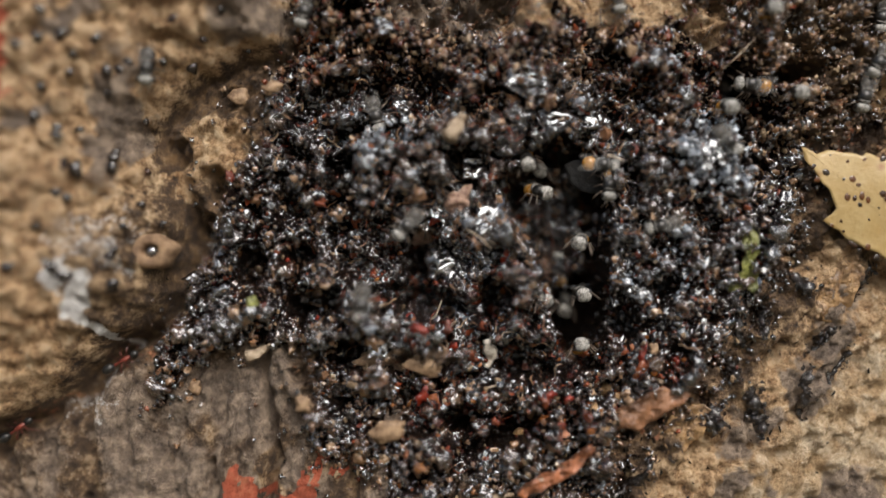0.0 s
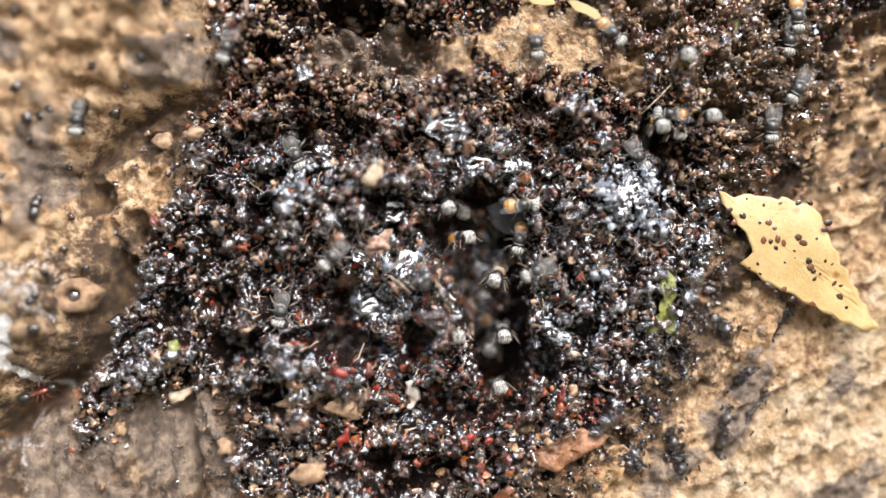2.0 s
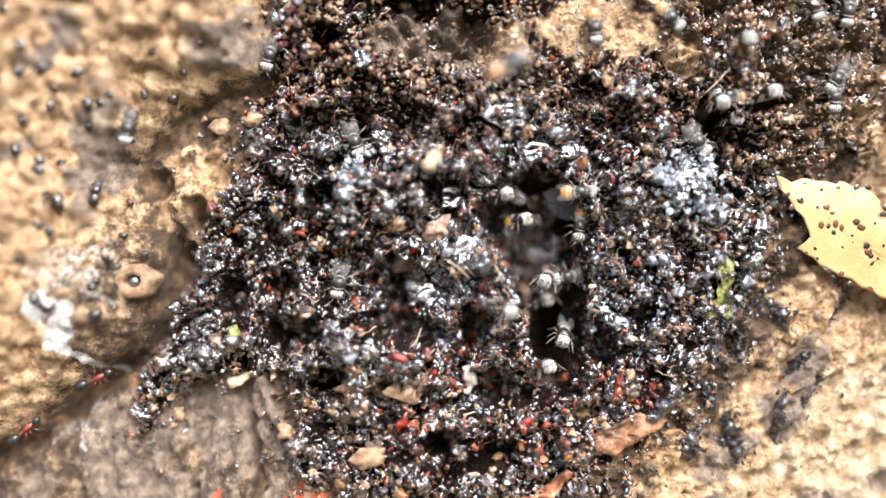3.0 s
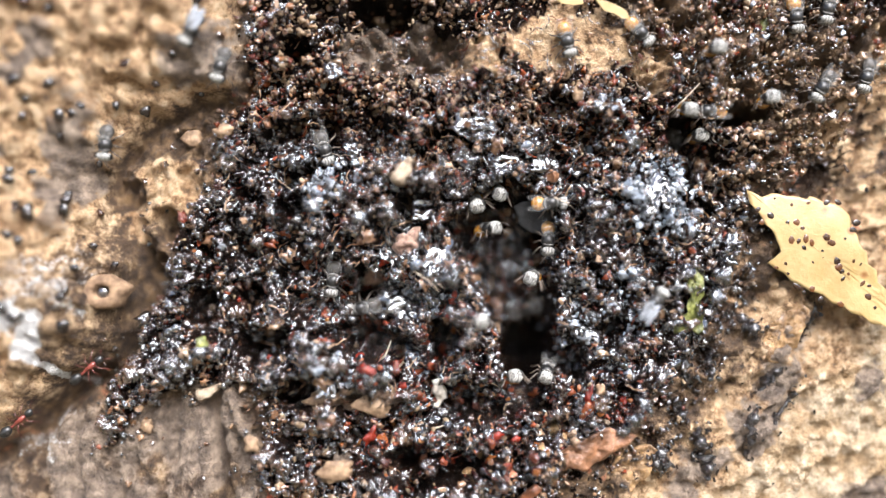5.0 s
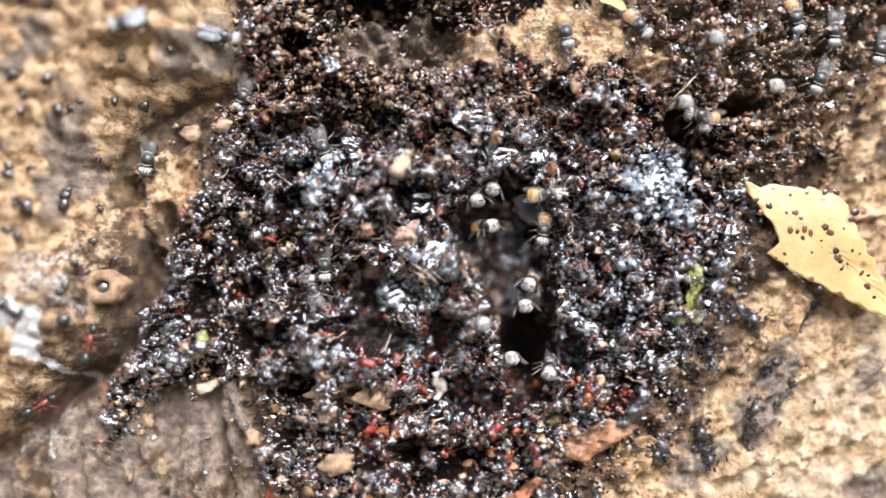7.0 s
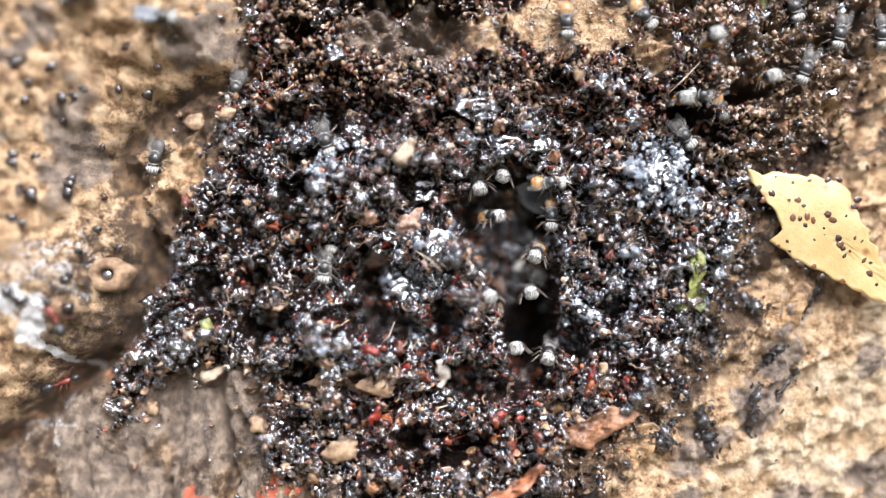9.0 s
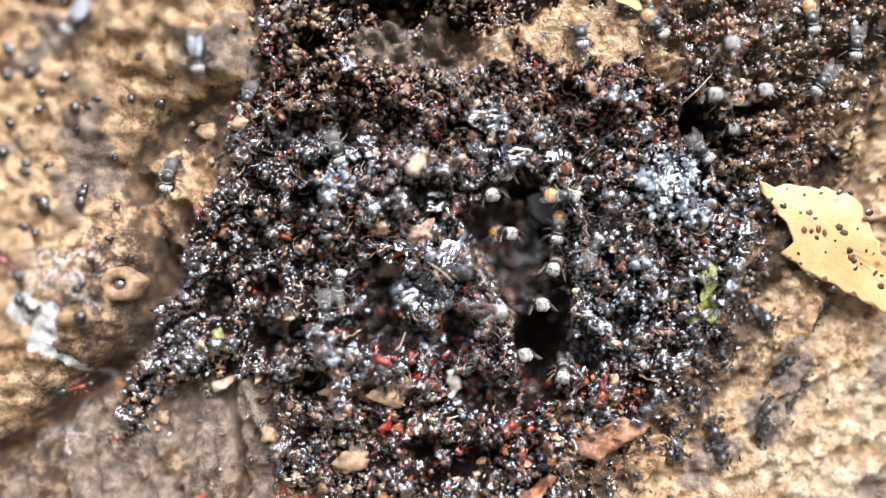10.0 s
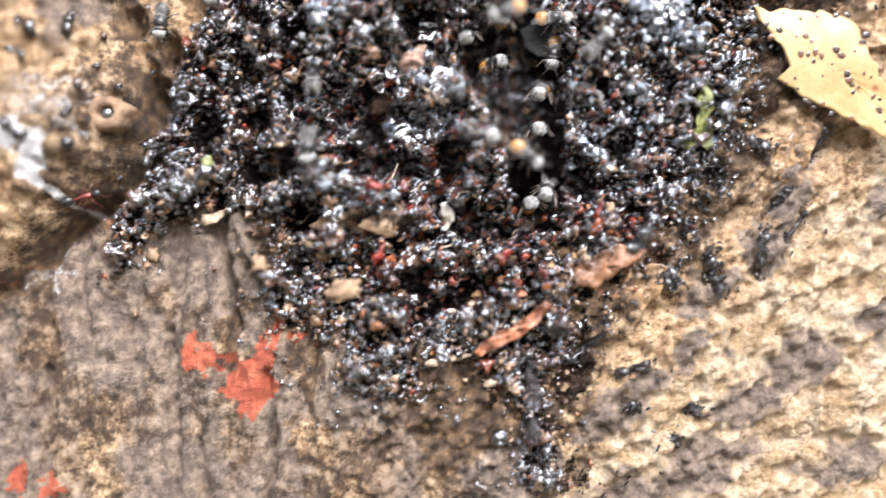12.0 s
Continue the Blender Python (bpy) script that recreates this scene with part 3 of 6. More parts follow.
def build_crumbs():
    rs = np.random.RandomState(11)
    x, z = scatter(56000, rs)
    n = len(x)
    fine = blobs(x, z, FINE, 0.5)
    r = np.exp(rs.normal(math.log(0.36), 0.46, n)) * (1 - 0.15 * fine)
    r = np.clip(r, 0.14, 1.0) * (1 - 0.28 * smooth(8, 22, z + 0.15 * x))
    r = np.where(mound_depth(x, z) < -0.5, np.minimum(r, 0.4), r)
    clump = fbm(x, z, 2.4, 2, shift=71)
    out = rs.uniform(-0.35, 0.85, n) * (1 + 0.8 * clump) * (1 - 0.5 * fine)
    h = height(x, z) + out
    dull = blobs(x, z, [(0, 30, 14, 6, 0), (-14, 34, 9, 4, 0), (32, 37, 9, 4, 0), (53, 12, 10, 5, 0), (56, 26, 14, 9, 0)], 0.5)
    p = np.stack([x, x * x / (2 * RADIUS) - h, z], -1)
    # colour by zone: brown above, red below the entrance, black at the sides
    up = smooth(8, 22, z + 0.15 * x) * (1 - fine)
    red = np.maximum(blobs(x, z, [(0, -19, 12, 6, 0), (8, -27, 12, 6, 20), (24, -23, 8, 5, 0), (-10, -8, 8, 5, 0), (-4, -30, 9, 5, 0)], 0.6), 0.04)
    c = rs.rand(n)
    low = smooth(-16, -28, z)
    kind = np.where(c < 0.02 + 0.03 * low + 0.07 * up + 0.24 * dull, 3, np.where(c < 0.06 + 0.26 * red + 0.22 * up, 2, np.where(c < 0.17 + 0.66 * up + 0.17 * low, 1, 0)))
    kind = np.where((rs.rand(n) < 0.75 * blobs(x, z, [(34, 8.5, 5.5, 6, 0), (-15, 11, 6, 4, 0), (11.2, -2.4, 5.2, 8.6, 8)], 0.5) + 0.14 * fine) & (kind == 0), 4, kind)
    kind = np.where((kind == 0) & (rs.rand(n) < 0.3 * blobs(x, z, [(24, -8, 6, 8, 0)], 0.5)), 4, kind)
    # sky glints painted as pale blue crumbs, most on the slope beside the entrance
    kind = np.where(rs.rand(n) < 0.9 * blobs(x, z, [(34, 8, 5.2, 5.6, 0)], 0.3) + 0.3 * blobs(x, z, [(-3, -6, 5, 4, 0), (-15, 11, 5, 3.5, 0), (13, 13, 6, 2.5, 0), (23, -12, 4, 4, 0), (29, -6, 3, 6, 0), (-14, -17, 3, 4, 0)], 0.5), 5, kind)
    # a few more painted glints among the upper crumbs
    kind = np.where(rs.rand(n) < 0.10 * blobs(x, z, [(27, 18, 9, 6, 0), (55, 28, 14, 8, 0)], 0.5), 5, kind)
    r = np.where(kind == 3, np.minimum(r, 0.42), r)
    rot = turns(n, rs)
    V, F, K, S, base = [], [], [], [], 0
    which = np.where(r < 0.29, rs.randint(11, 15, n), np.where(rs.rand(n) < 0.34 - 0.2 * fine, rs.randint(15, 21, n), rs.randint(0, 8, n)))
    big = (rs.rand(n) < 0.010 * (1 - fine)) & (kind == 0)
    which, r = np.where(big, rs.randint(8, 11, n), which), np.where(big, rs.uniform(0.8, 1.3, n), r)
    for s, (vs, fs) in enumerate(SHAPES):
        for k in range(6):
            i = np.where((which == s) & (kind == k))[0]
            if not len(i):
                continue
            co = np.einsum("nij,vj->nvi", rot[i], vs) * r[i, None, None] + p[i, None, :]
            V.append(co.reshape(-1, 3))
            F.append((fs[None] + (base + np.arange(len(i)) * len(vs))[:, None, None]).reshape(-1, 3))
            K.append(np.full(len(i) * len(fs), k))
            S.append(np.full(len(i) * len(fs), s != 5 and s < 15))
            base += len(i) * len(vs)
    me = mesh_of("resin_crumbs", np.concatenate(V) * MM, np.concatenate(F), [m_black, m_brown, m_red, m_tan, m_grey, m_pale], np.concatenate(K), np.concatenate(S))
    return tagged(new("resin_crumbs", me), "glossy black and brown resin crumbs heaped on bark", "resin crumbs", kind="stuff")


crumbs = build_crumbs()


def build_strands():
    """Pulled threads and webs of resin between the crumbs."""
    rs = np.random.RandomState(17)
    V, F, K, base = [], [], [], 0
    rings, sides = 7, 5
    cell = np.array([[a * sides + b, a * sides + (b + 1) % sides, (a + 1) * sides + (b + 1) % sides, (a + 1) * sides + b] for a in range(rings - 1) for b in range(sides)])
    # thickest in the middle, and towards the upper side
    xs, zs = rs.uniform(-30, 46, 9000), rs.uniform(-40, 34, 9000)
    near = np.exp(-((xs - 2) / 16) ** 2 - ((zs + 2) / 18) ** 2) + 0.6 * np.exp(-((xs - 18) / 18) ** 2 - ((zs - 16) / 9) ** 2)
    keep = (mound_depth(xs, zs) > 1.5) & (rs.rand(9000) < 0.15 + near)
    xs, zs = xs[keep][:2400, None], zs[keep][:2400, None]
    n = len(xs)
    length, thick, ways, bow = rs.uniform(0.7, 2.8, (n, 1)), rs.uniform(0.035, 0.12, n), rs.uniform(0, 2 * math.pi, (n, 1)), rs.uniform(-0.35, 0.35, (n, 1))
    t = np.linspace(-0.5, 0.5, rings)
    PX = xs + length * (t * np.cos(ways) - bow * (t * t * 4 - 0.5) * np.sin(ways)) + rs.normal(0, 0.08, (n, rings))
    PZ = zs + length * (t * np.sin(ways) + bow * (t * t * 4 - 0.5) * np.cos(ways)) + rs.normal(0, 0.08, (n, rings))
    top = height(PX, PZ)
    PY = PX * PX / (2 * RADIUS) - (top * 0.4 + top.max(1, keepdims=True) * 0.6) - rs.uniform(0.3, 1.3, (n, 1)) - 0.5 * (1 - 4 * t * t) * rs.rand(n, 1)
    for px, py, pz, r, (way,) in zip(PX, PY, PZ, thick, ways):
        a = np.linspace(0, 2 * np.pi, sides, endpoint=False)
        rad = r * (0.55 + 0.7 * np.abs(np.sin(t * 6 + rs.uniform(0, 6)))) * np.where(np.abs(t) > 0.45, 0.5, 1)
        ring = np.stack([px[:, None] - rad[:, None] * np.cos(a) * math.sin(way), py[:, None] + rad[:, None] * np.sin(a), pz[:, None] + rad[:, None] * np.cos(a) * math.cos(way)], -1)
        V.append(ring.reshape(-1, 3))
        F.append(cell + base)
        c = rs.rand()
        K.append(np.full(len(cell), 0 if c < 0.6 else 1 if c < 0.9 else 2))
        base += rings * sides
    me = mesh_of("resin_strands", np.concatenate(V) * MM, np.concatenate(F), [m_black, m_brown, m_red], np.concatenate(K))
    return tagged(new("resin_strands", me), "pulled threads of glossy dark resin between crumbs", "resin strands", kind="stuff")


strands = build_strands()


# ---- shape helpers for the things ----
def ball(bm, centre, radii, turn=None, u=10, v=7, lump=0.0, seed=0.0):
    """Adds a lumpy ellipsoid, in mm."""
    m = Matrix.Translation(Vector(centre) * MM) @ (turn.to_4x4() if turn else Matrix()) @ Matrix.Diagonal((*[r * MM for r in radii], 1))
    made = bmesh.ops.create_uvsphere(bm, u_segments=u, v_segments=v, radius=1)["verts"]
    for w in made:
        k = 1 + lump * 1.6 * noise.noise(w.co * 1.4 + Vector((seed, seed * 0.7, 1.3)))
        w.co = m @ (w.co * k)
    return made


def tube(bm, pts, radii, sides=6):
    """Adds a bent, tapering tube through points, in mm."""
    pts = [Vector(p) for p in pts]
    if isinstance(radii, (int, float)):
        radii = [radii] * len(pts)
    rings = []
    for k, p in enumerate(pts):
        d = (pts[min(k + 1, len(pts) - 1)] - pts[max(k - 1, 0)]).normalized()
        a = d.orthogonal().normalized() if k == 0 else (a - d * a.dot(d)).normalized()
        c = d.cross(a)
        rings.append([bm.verts.new((p + (a * math.cos(2 * math.pi * j / sides) + c * math.sin(2 * math.pi * j / sides)) * radii[k]) * MM) for j in range(sides)])
    for r0, r1 in zip(rings, rings[1:]):
        for j in range(sides):
            bm.faces.new((r0[j], r0[(j + 1) % sides], r1[(j + 1) % sides], r1[j]))
    bm.faces.new(rings[0][::-1])
    bm.faces.new(rings[-1])


def thing(name, label, category, group="", at=None):
    ob = new(name)
    ob.empty_display_size = 0.002
    if at is not None:
        ob.location = at
    return tagged(ob, label, category, group)


def solo(name, bm, material, label, category, at, group="", shade=True):
    """One mesh that is a thing by itself."""
    me = bpy.data.meshes.new(name)
    for f in bm.faces:
        f.smooth = shade
    bm.to_mesh(me)
    bm.free()
    me.materials.append(material)
    ob = new(name, me)
    ob.location = at
    return tagged(ob, label, category, group)


# ---- the yellow leaf ----
def leaf_material():
    m = Mat("yellow_leaf", 0.42, 0.15)
    co = m.coords()
    n, f = m.noise(260, 4, 0.6, co), m.noise(1400, 4, 0.7, co)
    col = m.ramp(n, [(0.25, (0.38, 0.23, 0.075)), (0.42, (0.36, 0.245, 0.098)), (0.75, (0.44, 0.33, 0.16))])
    col = m.mix(m.math("MULTIPLY", f, 0.35), col, (0.40, 0.285, 0.115))
    spots = m.node("ShaderNodeTexVoronoi", Scale=210.0)
    m.link(co, spots.inputs["Vector"])
    col = m.mix(m.math("MULTIPLY", m.math("SUBTRACT", 0.17, spots.outputs["Distance"]), 9.0, clamp=True), col, (0.22, 0.08, 0.02))
    m.colour(col).bump(m.math("ADD", n, f), 0.0001)
    return m.m


m_leaf = leaf_material()


def calm(x, z, r=3.0):
    """The surface's height evened out over r mm."""
    a = np.linspace(0, 2 * np.pi, 12, endpoint=False)
    return float(np.mean(height(x + r * np.cos(a), z + r * np.sin(a))))


def build_leaf(name, outline, label, lift, material, saw=0.35, rib=None, curl=1.2, category="leaf", thick=0.12, y=None, rugged=0.0):
    mid = np.mean(np.array(outline), 0)
    base = Vector((mid[0], mid[0] ** 2 / (2 * RADIUS) - calm(mid[0], mid[1], 4.0) - lift, mid[1])) * MM
    if y is not None:
        base.y = y * MM
    leaf = thing(name, label, category, at=base)
    edge = []
    for (ax, az), (bx, bz) in zip(outline, outline[1:] + outline[:1]):
        n = max(2, int(math.hypot(bx - ax, bz - az) / 0.7))
        for k in range(n):
            t = k / n
            tooth = saw * (abs((len(edge) % 4) - 2) - 1) * 0.5
            edge.append((ax + (bx - ax) * t + tooth * (bz - az) / 10, az + (bz - az) * t - tooth * (bx - ax) / 10))
    bm = bmesh.new()

    def bend(x, z):
        u, v = (x - mid[0]), (z - mid[1])
        return curl * (0.5 * math.sin(u * 0.16 + 0.6) + 0.35 * math.sin(v * 0.3 + 1.0) + 0.18 * noise.noise(Vector((u * 0.3, v * 0.3, 4)))) + rugged * (noise.noise(Vector((u * 0.7, v * 0.7, 9))) + 0.6 * noise.noise(Vector((u * 1.9, v * 1.9, 2))))

    rings = []
    for s in (1.0, 0.93, 0.8, 0.62, 0.42, 0.2):
        rings.append([bm.verts.new(((mx - mid[0]) * s * MM, -bend(mid[0] + (mx - mid[0]) * s, mid[1] + (mz - mid[1]) * s) * MM, (mz - mid[1]) * s * MM)) for mx, mz in edge])
    n = len(edge)
    for r0, r1 in zip(rings, rings[1:]):
        for j in range(n):
            bm.faces.new((r0[j], r0[(j + 1) % n], r1[(j + 1) % n], r1[j]))
    bm.faces.new(rings[-1])
    geo = bmesh.ops.extrude_face_region(bm, geom=bm.faces[:])
    for v in geo["geom"]:
        if isinstance(v, bmesh.types.BMVert):
            v.co.y += thick * MM
    bmesh.ops.recalc_face_normals(bm, faces=bm.faces[:])
    part("blade", bm, material, leaf)
    if rib:
        (ax, az), (bx, bz) = rib

        def on(x, z, up=-0.01):
            return (x - mid[0], -bend(x, z) - up, z - mid[1])

        bm = bmesh.new()
        tube(bm, [on(ax + (bx - ax) * t, az + (bz - az) * t) for t in np.linspace(0, 1, 14)], list(np.linspace(0.05, 0.03, 14)))
        part("midrib", bm, m_leaf, leaf)
        for k in range(5):
            t = 0.18 + 0.15 * k
            x, z = ax + (bx - ax) * t, az + (bz - az) * t
            for s in (1, -1):
                dx, dz = (bx - ax) * 0.10 - s * (bz - az) * 0.13, (bz - az) * 0.10 + s * (bx - ax) * 0.13
                bm = bmesh.new()
                tube(bm, [on(x + dx * q, z + dz * q, 0.0) for q in (0, 0.35, 0.7, 1)], [0.02, 0.02, 0.018, 0.014], 5)
                part("vein", bm, m_leaf, leaf)
    return leaf, mid, bend


LEAF = [(45.7, 8.6), (46.6, 8.1), (47.8, 7.6), (50.1, 8.0), (52.1, 7.6), (54.1, 7.1), (54.6, 7.6), (55.9, 7.1), (58.0, 6.4), (59.2, 5.9), (60.1, 4.7), (60.4, 3.3), (61.0, 1.9), (62.0, 0.0), (64.8, -4.8), (67.0, -8.4),
        (69.0, -11.8), (67.2, -12.1), (63.8, -10.8), (60.9, -9.3), (58.2, -7.9), (55.8, -6.5), (53.3, -5.4), (52.1, -4.6), (49.8, -2.9), (48.6, -2.1), (49.9, -1.3), (50.4, -0.5), (50.1, 0.9), (48.9, 2.9), (47.2, 5.1), (46.2, 6.7)]
leaf, leaf_mid, leaf_bend = build_leaf("yellow_leaf", LEAF, "yellow fallen leaf with brown resin drops stuck to bark", 2.7, m_leaf, saw=1.3, rib=((46.2, 8.2), (68.4, -11.6)))


def drop_mesh(name, seed, tall=0.62, lumpy=0.4):
    bm = bmesh.new()
    ball(bm, (0, 0, 0), (1, tall, 1.1), None, 10, 7, lumpy, seed)
    for f in bm.faces:
        f.smooth = True
    me = bpy.data.meshes.new(name)
    bm.to_mesh(me)
    bm.free()
    me.materials.append(m_drop)
    return me


DROPS = [drop_mesh("resin_drop", k * 3.1) for k in range(6)]
SMOOTH_DROPS = [drop_mesh("resin_drop", k * 2.3, 0.7, 0.16) for k in range(6)]


CHIPS = []
for k in range(6):
    vs, fs = shard(140 + k, [(1, 1, 1), (1.5, 0.8, 0.7), (1, 0.6, 1.3), (0.7, 0.7, 1.7), (1.1, 1, 0.8), (1.2, 0.6, 1)][k])
    CHIPS.append(mesh_of("resin_chip", vs * MM, fs, [m_wet_chip], None, np.full(len(fs), True)))


def drop(parent, x, z, r, rs, y=None, flat=1.0, shapes=DROPS):
    """One bead of resin under a parent whose own place is taken off."""
    at = point(x, z, 0.15 * r) if y is None else Vector((x, y, z)) * MM
    ob = new("resin_drop", shapes[rs.randint(0, 6)])
    ob.parent = parent
    ob.location = at - parent.location
    ob.scale = (r, r * flat, r * rs.uniform(0.8, 1.25))
    ob.rotation_euler = (0, rs.uniform(0, 6.28), 0)
    return ob


rs = np.random.RandomState(5)
for x, z, r in [(49.0, 4.7, 0.73), (47.3, 5.6, 0.57), (52.1, 6.3, 0.49), (52.7, 3.7, 0.65), (53.5, 2.9, 0.57), (51.5, 3.7, 0.37), (54.0, 1.4, 0.81), (53.0, 1.1, 0.73), (52.0, 1.2, 0.57), (54.8, 0.9, 0.49), (53.8, 0.2, 0.49), (56.8, 1.7, 0.81), (57.6, 0.9, 0.73), (56.4, -0.3, 0.28), (58.5, -1.7, 0.65), (58.8, -2.7, 0.73), (59.2, -3.3, 0.49), (56.6, -1.2, 0.33), (60.2, -3.7, 0.41), (59.4, -4.4, 0.37), (51.3, -2.2, 0.41), (50.1, -2.8, 0.49), (51.7, -3.7, 0.41), (53.1, -5.6, 0.65), (55.2, -5.9, 0.57), (59.4, -8.1, 0.57), (63.1, -7.0, 0.73), (62.4, -5.0, 0.65), (63.3, -5.4, 0.57), (57.0, 6.6, 0.73), (58.6, 6.7, 0.57), (59.5, 1.4, 0.28), (61.1, 3.7, 0.65), (60.6, 2.6, 0.55), (55.0, -2.0, 0.33), (60.8, -1.7, 0.41), (56.4, -7.5, 0.49), (54.0, -6.4, 0.41), (49.7, 7.2, 0.33), (47.8, 3.8, 0.49), (54.5, 6.6, 0.41), (61.9, -2.2, 0.4), (64.2, -8.6, 0.45)]:
    stain = drop(leaf, x, z, 0.8 * r, rs, y=leaf.location.y / MM - leaf_bend(x, z) + 0.03, flat=0.25, shapes=SMOOTH_DROPS)
    stain.scale.x *= rs.uniform(0.6, 1.3)
    stain.scale.z *= rs.uniform(0.6, 1.2)
    stain.material_slots[0].link = "OBJECT"
    stain.material_slots[0].material = m_leafdrop

leaf.location.x, leaf.location.z = leaf.location.x + 1.1 * MM, leaf.location.z + 0.3 * MM
small_leaf, _, _ = build_leaf("small_leaf", [(24.1, 35.9), (25.3, 35.8), (26.9, 35.2), (28.4, 34.4), (29.1, 33.2), (28.1, 33.1), (26.7, 33.9), (25.2, 34.4)], "small curled yellow leaf lying on the bark", 1.2, m_leaf, saw=0.1, curl=0.6)
build_leaf("small_leaf", [(18.4, 36.3), (20.3, 36.8), (22.2, 36.2), (22.6, 35.5), (21.0, 35.3), (19.2, 35.6)], "narrow dry yellow leaf lying on the bark", 1.4, m_leaf, saw=0.1, curl=0.6)
green_leaf, _, _ = build_leaf("green_leaf_scrap", [(38.4, -2.4), (40.0, -3.0), (40.1, -5.7), (39.3, -8.1), (40.2, -11.1), (39.6, -12.3), (37.6, -11.4), (35.8, -12.2), (35.7, -10.7), (37.7, -9.8), (37.8, -6.5)],
                              "torn scrap of green leaf caught in resin", 1.2, m_green, saw=1.6, curl=1.0, rugged=0.9)

# ---- beads and drips of resin on the bark ----
rs = np.random.RandomState(21)
for x, z, r in [(*(-52.3, 22.6), 0.9), (*(-55.5, 20.4), 0.8), (*(-56.1, 18.1), 0.9), (*(-42.5, 25.9), 0.9), (*(-39.0, 24.8), 0.8), (*(-38.9, 23.4), 0.8), (*(-48.9, 20.0), 0.6), (*(-48.4, 19.7), 0.7), (*(-44.6, 20.3), 0.7),
                (*(-62.0, 21.2), 0.8), (*(-59.9, 16.1), 0.9), (*(-51.8, 15.7), 0.7), (*(-58.2, 10.7), 0.8), (*(-55.6, 10.5), 0.8), (*(-51.3, 7.4), 0.9), (*(-51.5, 5.3), 1.0), (*(-47.5, 5.0), 0.7), (*(-60.3, -2.9), 0.6)]:
    drop(trunk, x, z, 0.72 * r, rs)
n = 0
while n < 55:
    x, z = rs.uniform(-74, -30), rs.uniform(-12, 44)
    if float(bulge_depth(np.array([x]), np.array([z]))[0]) > 1.5:
        drop(trunk, x, z, rs.uniform(0.35, 0.95), rs)
        n += 1
n = 0
while n < 120:
    x, z = rs.uniform(20, 76), rs.uniform(-62, 24)
    m = float(mound_depth(np.array([x]), np.array([z]))[0])
    if -24 < m < 0.5 and rs.rand() < math.exp(m / 12) and (x - 58) ** 2 / 150 + (z - 1) ** 2 / 90 > 1:
        drop(trunk, x, z, rs.uniform(0.18, 0.5), rs, shapes=CHIPS)
        n += 1


def drip(pts, width, seed):
    """A knobbly tongue of resin that ran down the bark."""
    rs = np.random.RandomState(seed)
    width *= 1.25
    base = point(*pts[0])
    line = []
    n = 16
    for k in range(n):
        q = k / (n - 1) * (len(pts) - 1)
        i = min(int(q), len(pts) - 2)
        x = pts[i][0] + (pts[i + 1][0] - pts[i][0]) * (q - i) + rs.normal(0, 0.12 * width)
        z = pts[i][1] + (pts[i + 1][1] - pts[i][1]) * (q - i)
        line.append((point(x, z, 0.1) - base) / MM)
    ob = thing("resin_drip", "black glossy resin drip running down bark", "resin drip", "resin drips on bark", at=base)
    bm = bmesh.new()
    tube(bm, line, [width * (0.36 + 0.14 * math.sin(k * 0.9 + seed)) * (0.4 if k in (0, n - 1) else 1) for k in range(n)], 9)
    part("tongue", bm, m_drip, ob)
    for k in range(52):
        at = line[rs.randint(0, n)] + Vector((rs.normal(0, 0.42 * width), -0.3 * width * rs.rand() - 0.1, rs.normal(0, 0.4)))
        bead = new("bead", CHIPS[rs.randint(0, 6)])
        bead.parent = ob
        bead.location = at * MM
        bead.scale = (width * rs.uniform(0.1, 0.26),) * 3
        bead.rotation_euler = rs.uniform(0, 6.28, 3)
    return ob


drip([(36.9, -13.1), (37.9, -15.8), (38.6, -20.1)], 1.6, 1)
drip([(41.9, -13.4), (42.1, -16.7), (41.8, -18.6)], 1.1, 2)
drip([(39.9, -26.2), (40.7, -29.3), (41.6, -33.2)], 1.9, 3)
drip([(49.0, -23.4), (47.7, -26.6), (47.7, -31.1)], 1.3, 4)
drip([(33.8, -29.2), (34.4, -30.9), (33.3, -32.3)], 2.2, 5)
drip([(52.6, -17.6), (51.1, -19.1), (49.8, -21.1)], 1.3, 6)
drip([(23.5, -20.6), (23.5, -23.7), (23.6, -26.9)], 1.4, 7)
drip([(58.1, -8.4), (57.6, -10.5), (55.9, -13.6)], 1.2, 8)
drip([(51.5, -25.8), (53.7, -23.1), (54.7, -20.9)], 0.9, 9)
drip([(46.5, -10.1), (48.0, -10.6), (48.1, -12.4)], 1.6, 10)
drip([(36.9, -21.6), (37.5, -23.8), (37.9, -24.9)], 1.2, 11)
drip([(26.1, -44.3), (29.2, -43.9), (30.8, -42.6)], 1.3, 12)
drip([(25.4, -36.1), (23.6, -39.4), (19.6, -42.7)], 1.3, 13)
drip([(13.7, -42.4), (13.2, -48.9), (14.9, -55.7), (16.4, -60.3)], 2.0, 14)
drip([(37.9, -49.6), (38.1, -50.7)], 1.4, 15)
drip([(34.6, -53.4), (35.3, -55.3)], 1.1, 16)
drip([(27.6, -49.6), (29.0, -49.0)], 1.2, 17)


